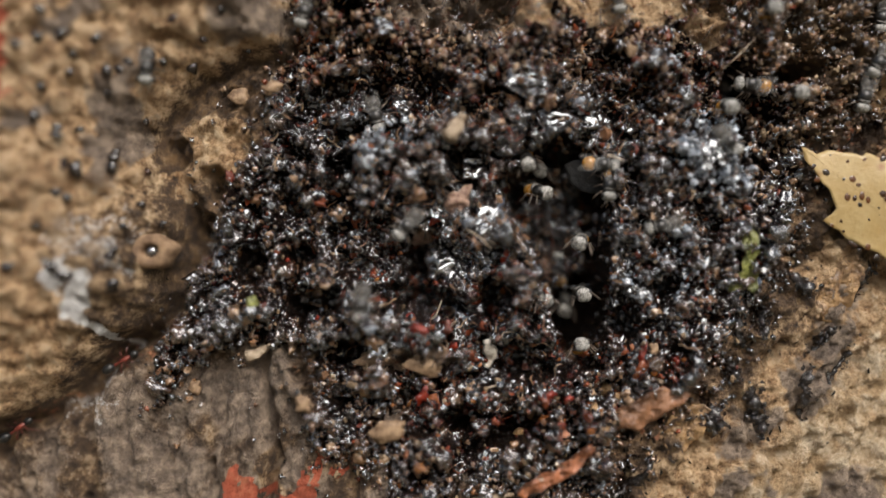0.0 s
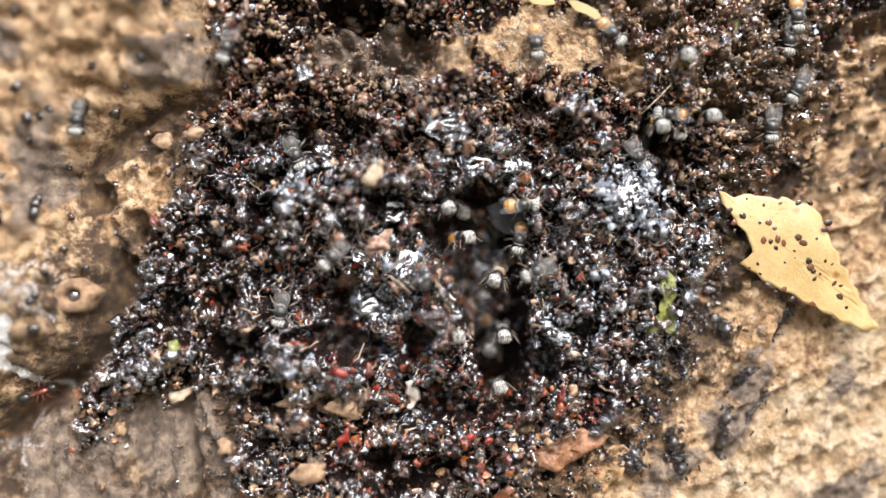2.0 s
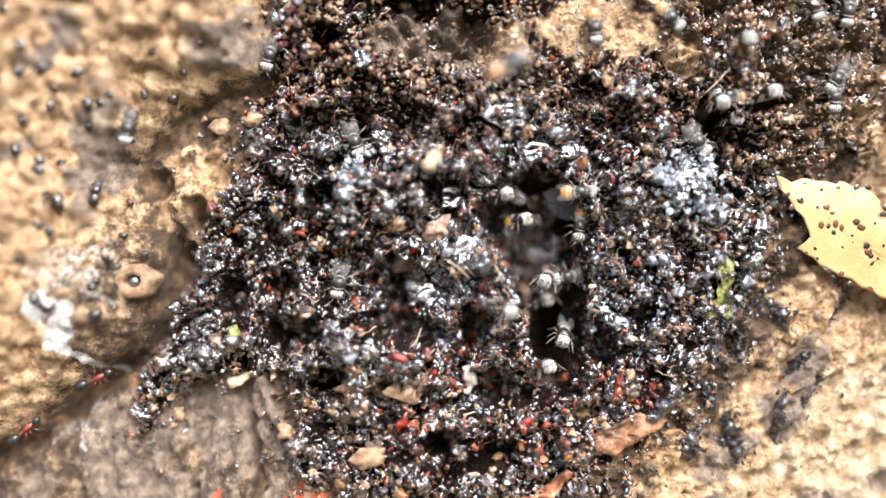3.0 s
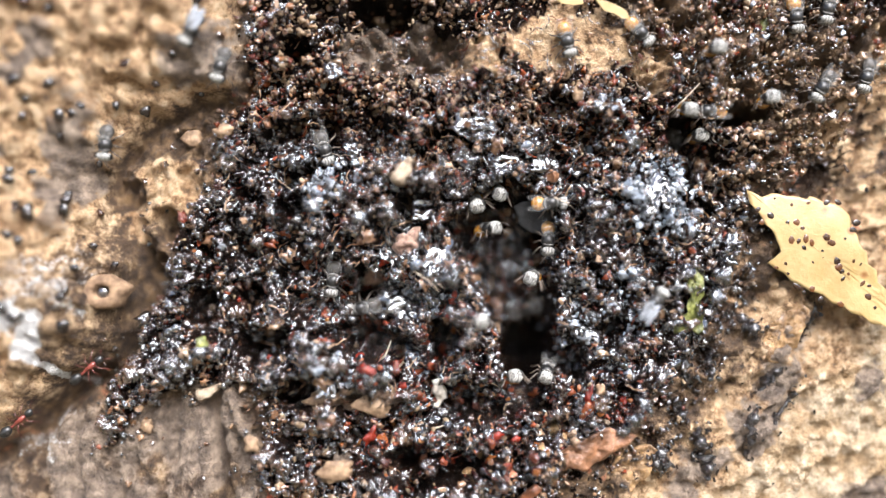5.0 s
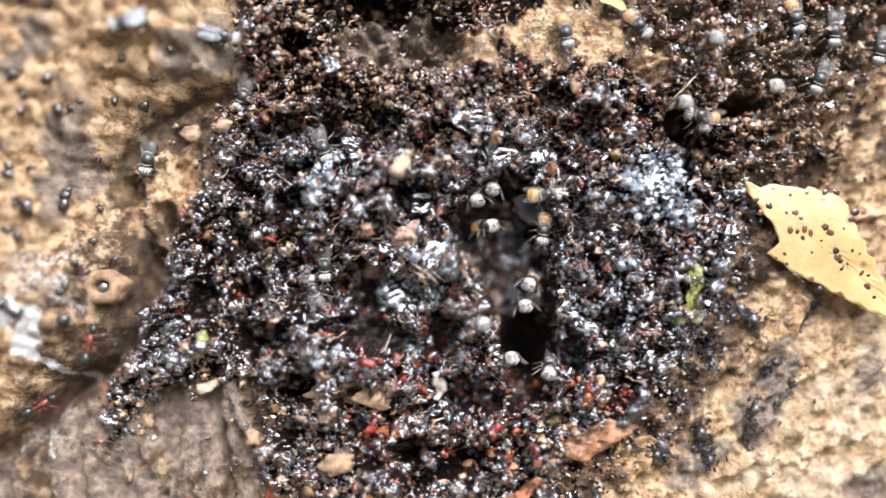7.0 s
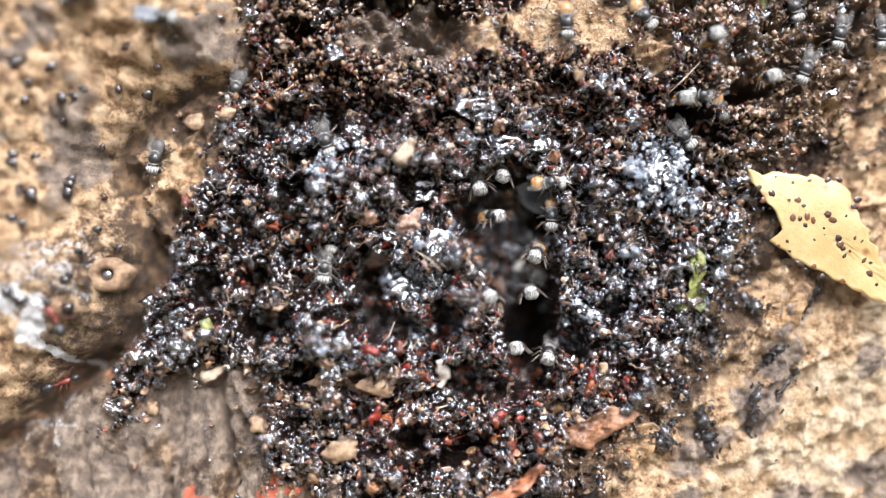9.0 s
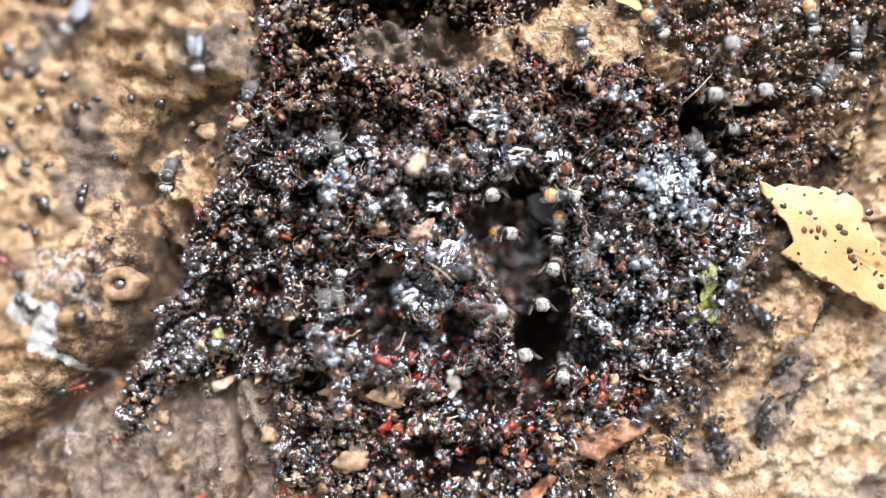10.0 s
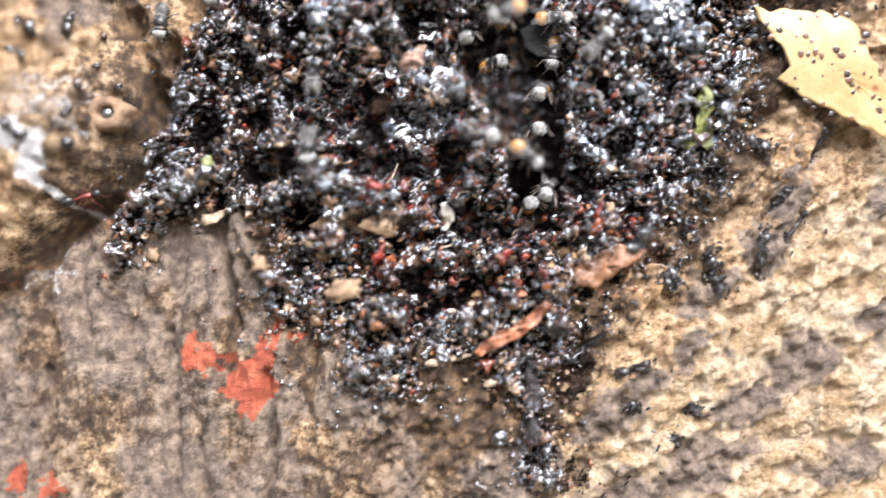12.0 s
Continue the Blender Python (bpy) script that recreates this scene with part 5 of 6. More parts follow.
def build_bee(spread, label, wing_material, abdomen_material, abdomen_label):
    """Head along +y, back along +z, about 6 mm long."""
    bee = thing("stingless_bee", label, "bee", "bees at the nest")
    bm = bmesh.new()
    ball(bm, (0, 1.75, -0.05), (1.12, 0.72, 1.05), None, 16, 12, 0.06, 1)
    head = part("head", bm, m_face, bee, "pale hairy face")
    for s in (1, -1):
        bm = bmesh.new()
        ball(bm, (s * 0.98, 1.72, 0.1), (0.24, 0.4, 0.55), None, 10, 8)
        part("eye", bm, m_thorax, head, "dark oval eye")
        bm = bmesh.new()
        tube(bm, [(s * 0.25, 2.4, 0.15), (s * 0.55, 2.9, 0.5), (s * 0.9, 3.25, 0.2), (s * 1.1, 3.6, -0.2)], [0.07, 0.07, 0.08, 0.06], 5)
        part("antenna", bm, m_leg, head)
    bm = bmesh.new()
    ball(bm, (0, 0.1, 0.1), (1.02, 1.1, 0.95), None, 14, 10)
    thorax = part("thorax", bm, m_thorax, bee, "glossy black thorax")
    bm = bmesh.new()
    tube(bm, [(-0.85, -0.55, 0.4), (-0.5, -0.85, 0.72), (0, -0.95, 0.85), (0.5, -0.85, 0.72), (0.85, -0.55, 0.4)], [0.1, 0.2, 0.24, 0.2, 0.1], 7)
    part("scutellum", bm, m_pale, thorax, "pale grey crescent")
    bm = bmesh.new()
    tube(bm, [(-0.8, 0.75, 0.4), (-0.4, 0.95, 0.72), (0, 1.0, 0.82), (0.4, 0.95, 0.72), (0.8, 0.75, 0.4)], [0.07, 0.13, 0.15, 0.13, 0.07], 7)
    part("collar", bm, m_pale, thorax, "pale grey hair band")
    bm = bmesh.new()
    ball(bm, (0, -1.85, -0.05), (1.08, 1.1, 0.92), None, 16, 12)
    part("abdomen", bm, abdomen_material, bee, abdomen_label)
    for s in (1, -1):
        bm = bmesh.new()
        wing_mesh(bm, s, spread)
        part("wing", bm, wing_material, bee, "milky see-through wing")
        for y0, dy in ((0.75, 1.0), (0.05, 0.1), (-0.6, -1.1)):
            bm = bmesh.new()
            tube(bm, [(s * 0.6, y0, -0.5), (s * 1.35, y0 + dy * 0.5, -0.15), (s * 1.9, y0 + dy * 0.9, -1.0), (s * 2.15, y0 + dy * 1.25, -1.25)], [0.13, 0.12, 0.1, 0.05], 5)
            part("leg", bm, m_leg, bee)
    return bee


def build_ant():
    ant = thing("red_ant", "slim red ant with a dark shiny abdomen", "ant", "ants on the bark")
    bm = bmesh.new()
    ball(bm, (0, 2.9, 0.1), (0.75, 0.95, 0.6), None, 12, 9)
    head = part("head", bm, m_thorax, ant, "dark shiny head")
    for s in (1, -1):
        bm = bmesh.new()
        tube(bm, [(s * 0.3, 3.6, 0.3), (s * 0.9, 4.4, 0.6), (s * 1.5, 5.0, 0.1)], [0.05, 0.04, 0.03], 5)
        part("antenna", bm, m_ant, head)
    bm = bmesh.new()
    tube(bm, [(0, 2.2, 0.1), (0, 1.5, 0.3), (0, 0.6, 0.25), (0, -0.3, 0.1), (0, -0.8, 0.0), (0, -1.2, 0.15), (0, -1.6, 0.05)], [0.25, 0.55, 0.5, 0.4, 0.2, 0.36, 0.2], 9)
    part("thorax", bm, m_ant, ant)
    bm = bmesh.new()
    ball(bm, (0, -2.9, 0.1), (1.0, 1.4, 0.9), None, 14, 10)
    part("gaster", bm, m_thorax, ant, "glossy blue-black abdomen")
    for s in (1, -1):
        for y0, dy in ((1.4, 1.3), (0.7, 0.1), (0.1, -1.5)):
            bm = bmesh.new()
            tube(bm, [(s * 0.3, y0, 0), (s * 1.3, y0 + dy * 0.5, 0.5), (s * 2.2, y0 + dy * 1.0, -0.7), (s * 2.9, y0 + dy * 1.4, -0.9)], [0.09, 0.08, 0.06, 0.03], 5)
            part("leg", bm, m_ant, ant)
    return ant


first_bee = build_bee(8, BEE, m_wing, m_abdomen, "shiny banded amber abdomen")
dusky_bee = build_bee(8, "small dusky bee with grey face and dark abdomen on resin crumbs", m_wing, m_dusk, "dull dark banded abdomen")
pale_bee = build_bee(3, "small dark bee with folded wings glinting white on tan bark", m_wing_glint, m_dusk, "dull dark banded abdomen")
first_ant = build_ant()
first_ant.scale = (0.75, 0.75, 0.75)


def outward(x, y, z, lean=0, roll=0, side=0):
    """A bee at x, y, z mm that looks out of the bark; lean: degrees of nod downwards."""
    return Matrix.Translation(Vector((x, y, z)) * MM) @ pose(0, 0, 0, 0, 0, 180 + side) @ pose(0, 0, 0, -lean) @ pose(0, 0, 0, 0, roll)


def along(x, y, z, heading, tip=0):
    """An insect on the bark: its back outwards, its head towards heading (degrees from +x to +z); tip: its head raised outwards."""
    f = Vector((math.cos(radians(heading)), 0, math.sin(radians(heading))))
    u = Vector((0, -1, 0))
    r = f.cross(u)
    m = Matrix((r, f, u)).transposed().to_4x4()
    return Matrix.Translation(Vector((x, y, z)) * MM) @ m @ pose(0, 0, 0, tip)


PALE = [pale_bee, copy_thing(pale_bee, Matrix()), copy_thing(pale_bee, Matrix())]
DUSKY = (7, 9, 10, 11, 12, 13, 18, 19, 23, 25, 26, 27)
BEES = []
for k in range(31):
    kind = dusky_bee if k in DUSKY else first_bee
    BEES.append(kind if k in (0, 7) else copy_thing(kind, Matrix()))
ANTS = [first_ant, copy_thing(first_ant, Matrix())]


def motions():
    # guard at the upper rim
    walk(BEES[0], [(0, outward(7.14, 0.3, 6.86, 25, 22, 0)),
        (0.5, outward(7.14, 0.3, 6.86, 25, 22, 0)),
        (1.5, outward(7.14, 0.3, 6.86, 20, 23, 0)),
        (3, outward(7.30, 0.3, 6.80, 23, 12, 0)),
        (5, outward(7.26, 0.3, 6.87, 22, 23, 0)),
        (6, outward(7.61, 0.3, 7.11, 27, 14, 0)),
        (7, outward(7.45, 0.3, 6.77, 28, 20, 0)),
        (9.5, outward(7.33, 0.3, 6.67, 27, 22, 0)),
        (10, outward(7.50, 0.3, 7.18, 19, 22, 0)),
        (11.5, outward(6.46, 0.3, 4.92, 22, 28, 0)),
        (12, outward(4.78, 0.3, 5.17, 29, 20, 0))])
    # guard that comes out beside it
    walk(BEES[1], [(0, outward(9.50, 6.0, 6.00, 10, -10, 0)),
        (3.2, outward(9.50, 6.0, 6.00, 10, -10, 0)),
        (4.8, outward(10.45, 0.5, 7.02, 5, -10, 0)),
        (5, outward(10.55, 0.5, 8.30, 11, -16, 0)),
        (6, outward(10.91, 0.5, 8.27, 21, -8, 0)),
        (7, outward(9.69, 0.5, 8.18, 18, -16, 0)),
        (9.5, outward(10.80, 0.5, 8.41, 18, -17, 0)),
        (10, outward(9.36, -0.1, 9.86, 7, -7, 0)),
        (11.5, outward(10.59, 0.5, 8.21, 10, -22, 0)),
        (12, outward(10.10, 0.5, 7.21, 4, -6, 0))])
    # bee at the left rim
    walk(BEES[2], [(0, outward(8.92, 1.5, 2.44, 10, 15, 35)),
        (0.5, outward(8.92, 1.5, 2.44, 10, 15, 35)),
        (1.5, outward(9.07, 1.5, 1.81, -1, 14, 35)),
        (3, outward(9.22, 1.5, 2.31, -6, 13, 35)),
        (5, outward(8.99, 1.5, 2.98, -7, 10, 35)),
        (6, outward(8.63, 1.5, 2.37, -1, 14, 35)),
        (7, outward(8.73, 1.5, 2.29, -2, 16, 35)),
        (9.5, outward(9.31, 1.5, 1.66, -1, 14, 35)),
        (10, outward(9.32, 1.5, 1.11, 4, 1, 35)),
        (11.5, outward(9.06, 1.5, 1.41, 0, 10, 35)),
        (12, outward(8.88, 1.5, 1.10, -4, 11, 35))])
    # bee along the top of the entrance
    walk(BEES[3], [(0, along(17.73, -1.32, 6.10, -6, 10)),
        (0.5, along(17.73, -1.32, 6.10, -6, 10)),
        (1.5, along(18.00, -0.95, 6.65, 2, 10)),
        (3, along(17.83, -1.26, 6.38, 2, 10)),
        (5, along(17.98, -1.10, 6.70, 1, 10)),
        (6, along(18.06, -1.29, 6.87, 10, 10)),
        (7, along(17.61, -0.36, 6.82, 1, 10)),
        (9.5, along(17.74, -0.63, 6.72, 0, 10)),
        (10, along(17.85, -1.06, 6.47, -3, 10)),
        (11.5, along(17.78, -0.74, 7.04, 1, 10)),
        (12, along(17.69, -0.48, 7.13, -4, 10))])
    # bee creeping down the right rim
    walk(BEES[4], [(0, along(18.84, -1.11, 3.27, -95, 15)),
        (0.5, along(18.84, -1.11, 3.27, -95, 15)),
        (1.5, along(17.45, 1.50, 1.84, -103, 15)),
        (3, along(18.30, 1.50, 1.47, -99, 15)),
        (5, along(17.92, 1.50, 1.39, -92, 15)),
        (6, along(17.79, 1.50, 1.98, -95, 15)),
        (7, along(17.40, 1.50, 1.65, -99, 15)),
        (9.5, along(18.22, 1.50, 2.11, -94, 15)),
        (10, along(17.46, 1.50, 1.74, -100, 15)),
        (11.5, along(17.50, 1.50, 2.48, -97, 15)),
        (12, along(17.74, 1.50, 2.51, -100, 15))])
    # guard on the right wall
    walk(BEES[5], [(0, outward(15.00, 0.8, -4.90, 10, -13, -15)),
        (0.5, outward(15.00, 0.8, -4.90, 10, -13, -15)),
        (1.5, outward(14.79, 0.8, -2.97, 20, -17, -15)),
        (3, outward(13.27, 0.8, -6.36, 10, -18, -15)),
        (5, outward(15.56, 0.8, -4.18, 3, -18, -15)),
        (6, outward(15.68, 0.8, -4.90, 10, -5, -15)),
        (7, outward(15.43, 0.8, -6.00, 12, -23, -15)),
        (9.5, outward(16.20, 0.8, -3.22, 19, -16, -15)),
        (10, outward(16.88, 0.8, -3.86, 15, -14, -15)),
        (11.5, outward(15.68, 0.8, -4.95, 16, -17, -15)),
        (12, outward(15.73, 0.8, -3.21, 20, -12, -15))])
    # guard on the left wall
    walk(BEES[6], [(0, outward(9.12, 0.3, -13.21, 8, 14, 20)),
        (0.5, outward(9.12, 0.3, -13.21, 8, 14, 20)),
        (1.5, outward(8.62, 0.3, -12.94, 5, 16, 20)),
        (3, outward(6.89, -3.8, -10.28, 14, 18, 20)),
        (5, outward(7.16, -3.8, -9.85, 13, 14, 20)),
        (6, outward(7.29, -3.8, -10.81, 18, 14, 20)),
        (7, outward(7.50, -3.0, -11.42, 10, 13, 20)),
        (9.5, outward(8.01, -2.9, -9.13, 10, 14, 20)),
        (10, outward(7.97, -2.9, -9.65, 20, 17, 20)),
        (11.5, outward(7.57, -3.5, -10.57, 2, 13, 20)),
        (12, outward(7.70, -3.2, -10.39, 3, 19, 20))])
    # guard at the lower right
    walk(BEES[7], [(0, outward(14.00, 9.0, -15.00, 20, -20, -10)),
        (2, outward(14.00, 9.0, -15.00, 20, -20, -10)),
        (3, outward(15.71, 0.5, -14.59, 27, -22, -10)),
        (5, outward(17.63, 0.5, -17.94, 23, -21, -10)),
        (6, outward(17.43, 0.5, -17.79, 22, -11, -10)),
        (7, outward(18.06, 0.5, -18.73, 18, -26, -10)),
        (9.5, outward(17.40, 0.5, -18.22, 24, -17, -10)),
        (10, outward(18.03, 0.1, -19.31, 23, -15, -10)),
        (11.5, outward(16.95, 0.5, -17.49, 17, -30, -10)),
        (12, outward(16.37, 0.5, -17.68, 25, -22, -10))])
    # guard at the bottom
    walk(BEES[8], [(0, outward(14.94, 0.8, -20.21, -16, 9, 0)),
        (0.5, outward(14.94, 0.8, -20.21, -16, 9, 0)),
        (1.5, outward(14.97, 0.8, -20.22, -4, 16, 0)),
        (3, outward(13.45, 0.8, -19.35, -8, 19, 0)),
        (5, outward(12.90, 0.8, -18.82, -13, 9, 0)),
        (6, outward(12.77, 0.8, -18.64, -14, 9, 0)),
        (7, outward(12.42, 0.8, -17.35, -11, 11, 0)),
        (9.5, outward(12.65, 0.8, -17.69, -10, 13, 0)),
        (10, outward(12.34, 0.8, -17.10, -10, 18, 0)),
        (11.5, outward(13.42, 0.8, -18.12, -3, 23, 0)),
        (12, outward(13.94, 0.8, -19.83, -9, 16, 0))])
    # guard in the middle
    walk(BEES[9], [(0, outward(15.33, 1.5, -12.57, 2, 15, 0)),
        (0.5, outward(15.33, 1.5, -12.57, 2, 15, 0)),
        (1.5, outward(15.20, 1.5, -12.32, 13, 7, 0)),
        (2.5, outward(15.46, 1.5, -12.05, 9, 8, 0)),
        (3.2, outward(13.50, 8.0, -9.00, 5, 10, 0)),
        (4.8, outward(13.50, 10.0, -9.00, 5, 10, 0)),
        (6.3, outward(13.50, 8.0, -9.00, 5, 10, 0)),
        (7, outward(14.49, 1.5, -9.33, 4, 11, 0)),
        (9.5, outward(14.88, 1.5, -9.23, 3, 14, 0)),
        (10, outward(14.90, 1.5, -9.54, -2, 7, 0)),
        (11.5, outward(15.18, 1.5, -10.25, 4, 5, 0)),
        (12, outward(15.35, 1.5, -8.57, 7, 2, 0))])
    # bee that walks in and comes out again
    walk(BEES[10], [(0, along(26.09, -1.69, -2.68, 190, 0)),
        (0.5, along(22.00, -2.52, -2.40, 195, 0)),
        (1, along(24.02, -2.76, -3.56, 200, 0)),
        (1.5, along(19.21, -3.05, -2.51, 205, 0)),
        (2, along(19.72, -3.20, -2.89, 205, 0)),
        (3, along(16.69, 2.50, -6.15, 190, 0)),
        (4, along(15.60, 9.00, -9.37, 200, 0)),
        (8.5, along(14.94, 9.00, -9.22, 170, 0)),
        (9.5, along(17.09, 2.50, -2.47, 120, 0)),
        (10, along(22.05, -2.11, -1.22, 60, 0)),
        (10.5, along(22.10, -2.07, -1.25, 30, 0)),
        (11.5, along(25.32, -4.22, 2.19, 40, 0)),
        (12, along(23.33, -4.29, 2.67, 45, 0))])
    # bee on the crumbs left of the entrance
    walk(BEES[11], [(0, along(-10.23, -3.23, -2.76, 230, 0)),
        (0.5, along(-10.96, -3.83, -0.89, 225, 0)),
        (1.5, along(-9.81, -3.42, -1.15, 215, 0)),
        (2.5, along(-7.98, -3.25, -0.47, 250, 0)),
        (3, along(-5.80, 3.24, -6.14, 265, 0)),
        (5, along(-9.84, 2.39, -8.86, 190, 0)),
        (6, along(-12.15, -1.18, -8.72, 185, 0)),
        (6.5, along(-15.68, -1.72, -10.54, 170, 0)),
        (7, along(-16.65, 0.14, -7.18, 110, 0)),
        (9.5, along(-15.05, 1.10, -4.54, 75, 0)),
        (10, along(-15.13, 0.27, -6.67, 80, 0)),
        (10.5, along(-15.23, -2.20, -0.97, 85, 0)),
        (12, along(-17.05, -2.55, -0.95, 90, 0))])
    # second bee on those crumbs
    walk(BEES[12], [(0, along(-16.37, -5.79, -13.75, -95, 0)),
        (3, along(-17.37, 0.17, -6.77, -101, 0)),
        (5, along(-13.94, 1.23, -4.78, -96, 0)),
        (5.5, along(-14.06, 1.05, -4.97, -93, 0)),
        (6, along(-13.97, -1.04, -2.96, -86, 0)),
        (6.5, along(-14.88, 1.00, -4.86, -91, 0)),
        (7, along(-14.98, 0.22, -3.45, -89, 0)),
        (9.5, along(-16.29, 0.95, -7.47, -95, 0)),
        (10, along(-17.22, 0.31, -10.02, -87, 0)),
        (10.5, along(-18.10, 0.78, -9.83, -96, 0)),
        (12, along(-17.54, -5.08, -11.74, -96, 0))])
    # resting bee high on the crumbs
    walk(BEES[13], [(0, along(-14.83, -0.81, 13.10, -75, 0)),
        (0.5, along(-14.83, -0.81, 13.10, -75, 0)),
        (1.5, along(-15.07, -0.64, 13.64, -69, 0)),
        (2.5, along(-15.13, -0.46, 13.99, -66, 0)),
        (3, along(-14.90, -0.21, 13.92, -73, 0)),
        (5, along(-15.10, -0.12, 14.49, -71, 0)),
        (9.5, along(-15.18, -1.24, 13.03, -72, 0)),
        (10, along(-15.32, -1.53, 13.18, -71, 0)),
        (10.5, along(-15.53, -1.55, 12.63, -72, 0)),
        (12, along(-15.53, -1.55, 12.63, -72, 0))])
    # bee on the bare patch
    walk(BEES[14], [(0, along(19.67, -2.77, 29.69, -85, 0)),
        (2.5, along(19.67, -2.77, 29.69, -85, 0)),
        (6, along(20.17, -2.49, 30.04, -74, 0)),
        (9, along(19.90, -2.71, 29.72, -88, 0)),
        (9.5, along(19.81, -2.68, 29.59, -84, 0)),
        (10.5, along(20.28, -2.49, 30.25, -79, 0)),
        (12, along(20.28, -2.49, 30.25, -79, 0))])
    # bee by the small leaf
    walk(BEES[15], [(0, along(30.66, -2.27, 31.31, -46, 0)),
        (6, along(30.66, -2.27, 31.31, -46, 0)),
        (9, along(31.23, -2.02, 30.85, -51, 0)),
        (10.5, along(31.07, -2.18, 31.27, -51, 0)),
        (12, along(31.07, -2.18, 31.27, -51, 0))])
    # bee that looks out of the crumbs
    walk(BEES[16], [(0, outward(40.47, -4.5, 27.37, 0, -1, 0)),
        (2.5, outward(40.47, -4.5, 27.37, 0, -1, 0)),
        (6, outward(40.81, -4.5, 28.82, 4, -2, 0)),
        (9, outward(40.45, -4.5, 27.08, -5, -2, 0)),
        (10.5, outward(41.43, -4.5, 27.62, 0, 6, 0)),
        (11, outward(42.88, -4.5, 26.98, 8, -2, 0)),
        (12, outward(42.88, -4.5, 26.98, 8, -2, 0))])
    # bee heading down the upper crumbs
    walk(BEES[17], [(0, along(53.44, -1.21, 33.78, -86, 0)),
        (1.5, along(53.44, -1.21, 33.78, -86, 0)),
        (2, along(57.60, -1.52, 33.88, -86, 0)),
        (3, along(51.29, -2.00, 33.04, -71, 0)),
        (5, along(53.53, -1.19, 34.03, -82, 0)),
        (6, along(53.98, -1.24, 32.79, -78, 0)),
        (9, along(53.12, -1.58, 32.19, -72, 0)),
        (10.5, along(54.29, -1.03, 32.38, -83, 0)),
        (12, along(54.29, -1.03, 32.38, -83, 0))])
    # bee at the edge of the upper crumbs
    walk(BEES[18], [(0, along(58.40, 0.12, 27.70, -96, 0)),
        (3, along(56.60, -1.12, 32.45, -97, 0)),
        (5, along(58.08, -1.50, 35.20, -99, 0)),
        (6, along(59.63, -1.50, 31.48, -92, 0)),
        (7, along(59.21, -1.66, 30.39, -91, 0)),
        (9, along(60.01, -0.88, 28.40, -102, 0)),
        (9.5, along(60.58, -0.69, 28.67, -91, 0)),
        (10.5, along(60.66, -0.72, 28.75, -96, 0)),
        (12, along(60.66, -0.72, 28.75, -96, 0))])
    # bee above the second hole
    walk(BEES[19], [(0, along(56.92, -2.01, 20.71, -119, 0)),
        (2.5, along(57.49, -2.09, 23.54, -119, 0)),
        (3, along(54.80, -1.65, 22.58, -125, 0)),
        (5, along(57.00, -2.10, 23.56, -121, 0)),
        (6, along(56.96, -2.07, 23.55, -124, 0)),
        (7, along(56.99, -1.98, 23.36, -112, 0)),
        (9, along(54.73, -1.58, 23.14, -111, 0)),
        (9.5, along(55.02, -1.96, 22.63, -120, 0)),
        (10, along(55.20, -2.05, 22.97, -125, 0)),
        (10.5, along(56.06, -2.08, 22.92, -115, 0)),
        (12, along(56.06, -2.08, 22.92, -115, 0))])
    # guard at the second hole
    walk(BEES[20], [(0, outward(35.22, -2.5, 14.27, 9, 9, 0)),
        (2.5, outward(37.64, -2.5, 18.94, 20, 8, 0)),
        (6, outward(37.25, -2.5, 20.32, 8, -5, 0)),
        (9, outward(36.65, -2.5, 18.77, 7, -0, 0)),
        (9.5, outward(37.88, -2.5, 19.62, 5, 6, 0)),
        (10.5, outward(39.74, -2.5, 21.80, 13, -0, 0)),
        (11, outward(40.24, -2.5, 20.56, 8, 3, 0)),
        (12, outward(40.24, -2.5, 20.56, 8, 3, 0))])
    # guard beside it
    walk(BEES[21], [(0, outward(45.30, -2.0, 16.34, 7, 0, 0)),
        (2.5, outward(44.78, -2.0, 19.98, 1, 8, 0)),
        (6, outward(50.30, -2.0, 22.00, -4, 8, 0)),
        (9, outward(49.32, -2.0, 21.80, 1, 19, 0)),
        (9.5, outward(49.75, -2.0, 21.24, 0, 8, 0)),
        (10.5, outward(42.98, -2.0, 21.50, -6, 14, 0)),
        (11, outward(43.46, -2.0, 20.67, -4, 9, 0)),
        (12, outward(43.46, -2.0, 20.67, -4, 9, 0))])
    # bee inside the second hole
    walk(BEES[22], [(0, outward(41.04, 1.5, 17.31, 4, 0, 0)),
        (2.5, outward(41.04, 1.5, 17.31, 4, 0, 0)),
        (6, outward(40.03, 1.5, 16.85, -2, -1, 0)),
        (9, outward(43.63, 1.5, 16.99, 4, -0, 0)),
        (9.5, outward(43.31, 1.5, 16.29, 1, 2, 0)),
        (10.5, outward(43.17, 1.5, 16.71, -2, 2, 0)),
        (11.5, outward(43.82, 1.5, 16.00, -1, 6, 0)),
        (12, outward(43.82, 1.5, 16.00, -1, 6, 0))])
    # bee below the second hole
    walk(BEES[23], [(0, along(35.31, -2.94, 9.30, -48, 0)),
        (2.5, along(34.84, -0.35, 14.00, -57, 0)),
        (3, along(35.05, -0.95, 13.74, -51, 0)),
        (6, along(40.53, 10.52, 17.46, -46, 0)),
        (9, along(37.45, -0.06, 13.72, -51, 0)),
        (9.5, along(37.92, -0.25, 12.97, -52, 0)),
        (10.5, along(38.65, 1.19, 13.95, -46, 0)),
        (11.5, along(38.71, 0.88, 13.47, -54, 0)),
        (12, along(38.71, 0.88, 13.47, -54, 0))])
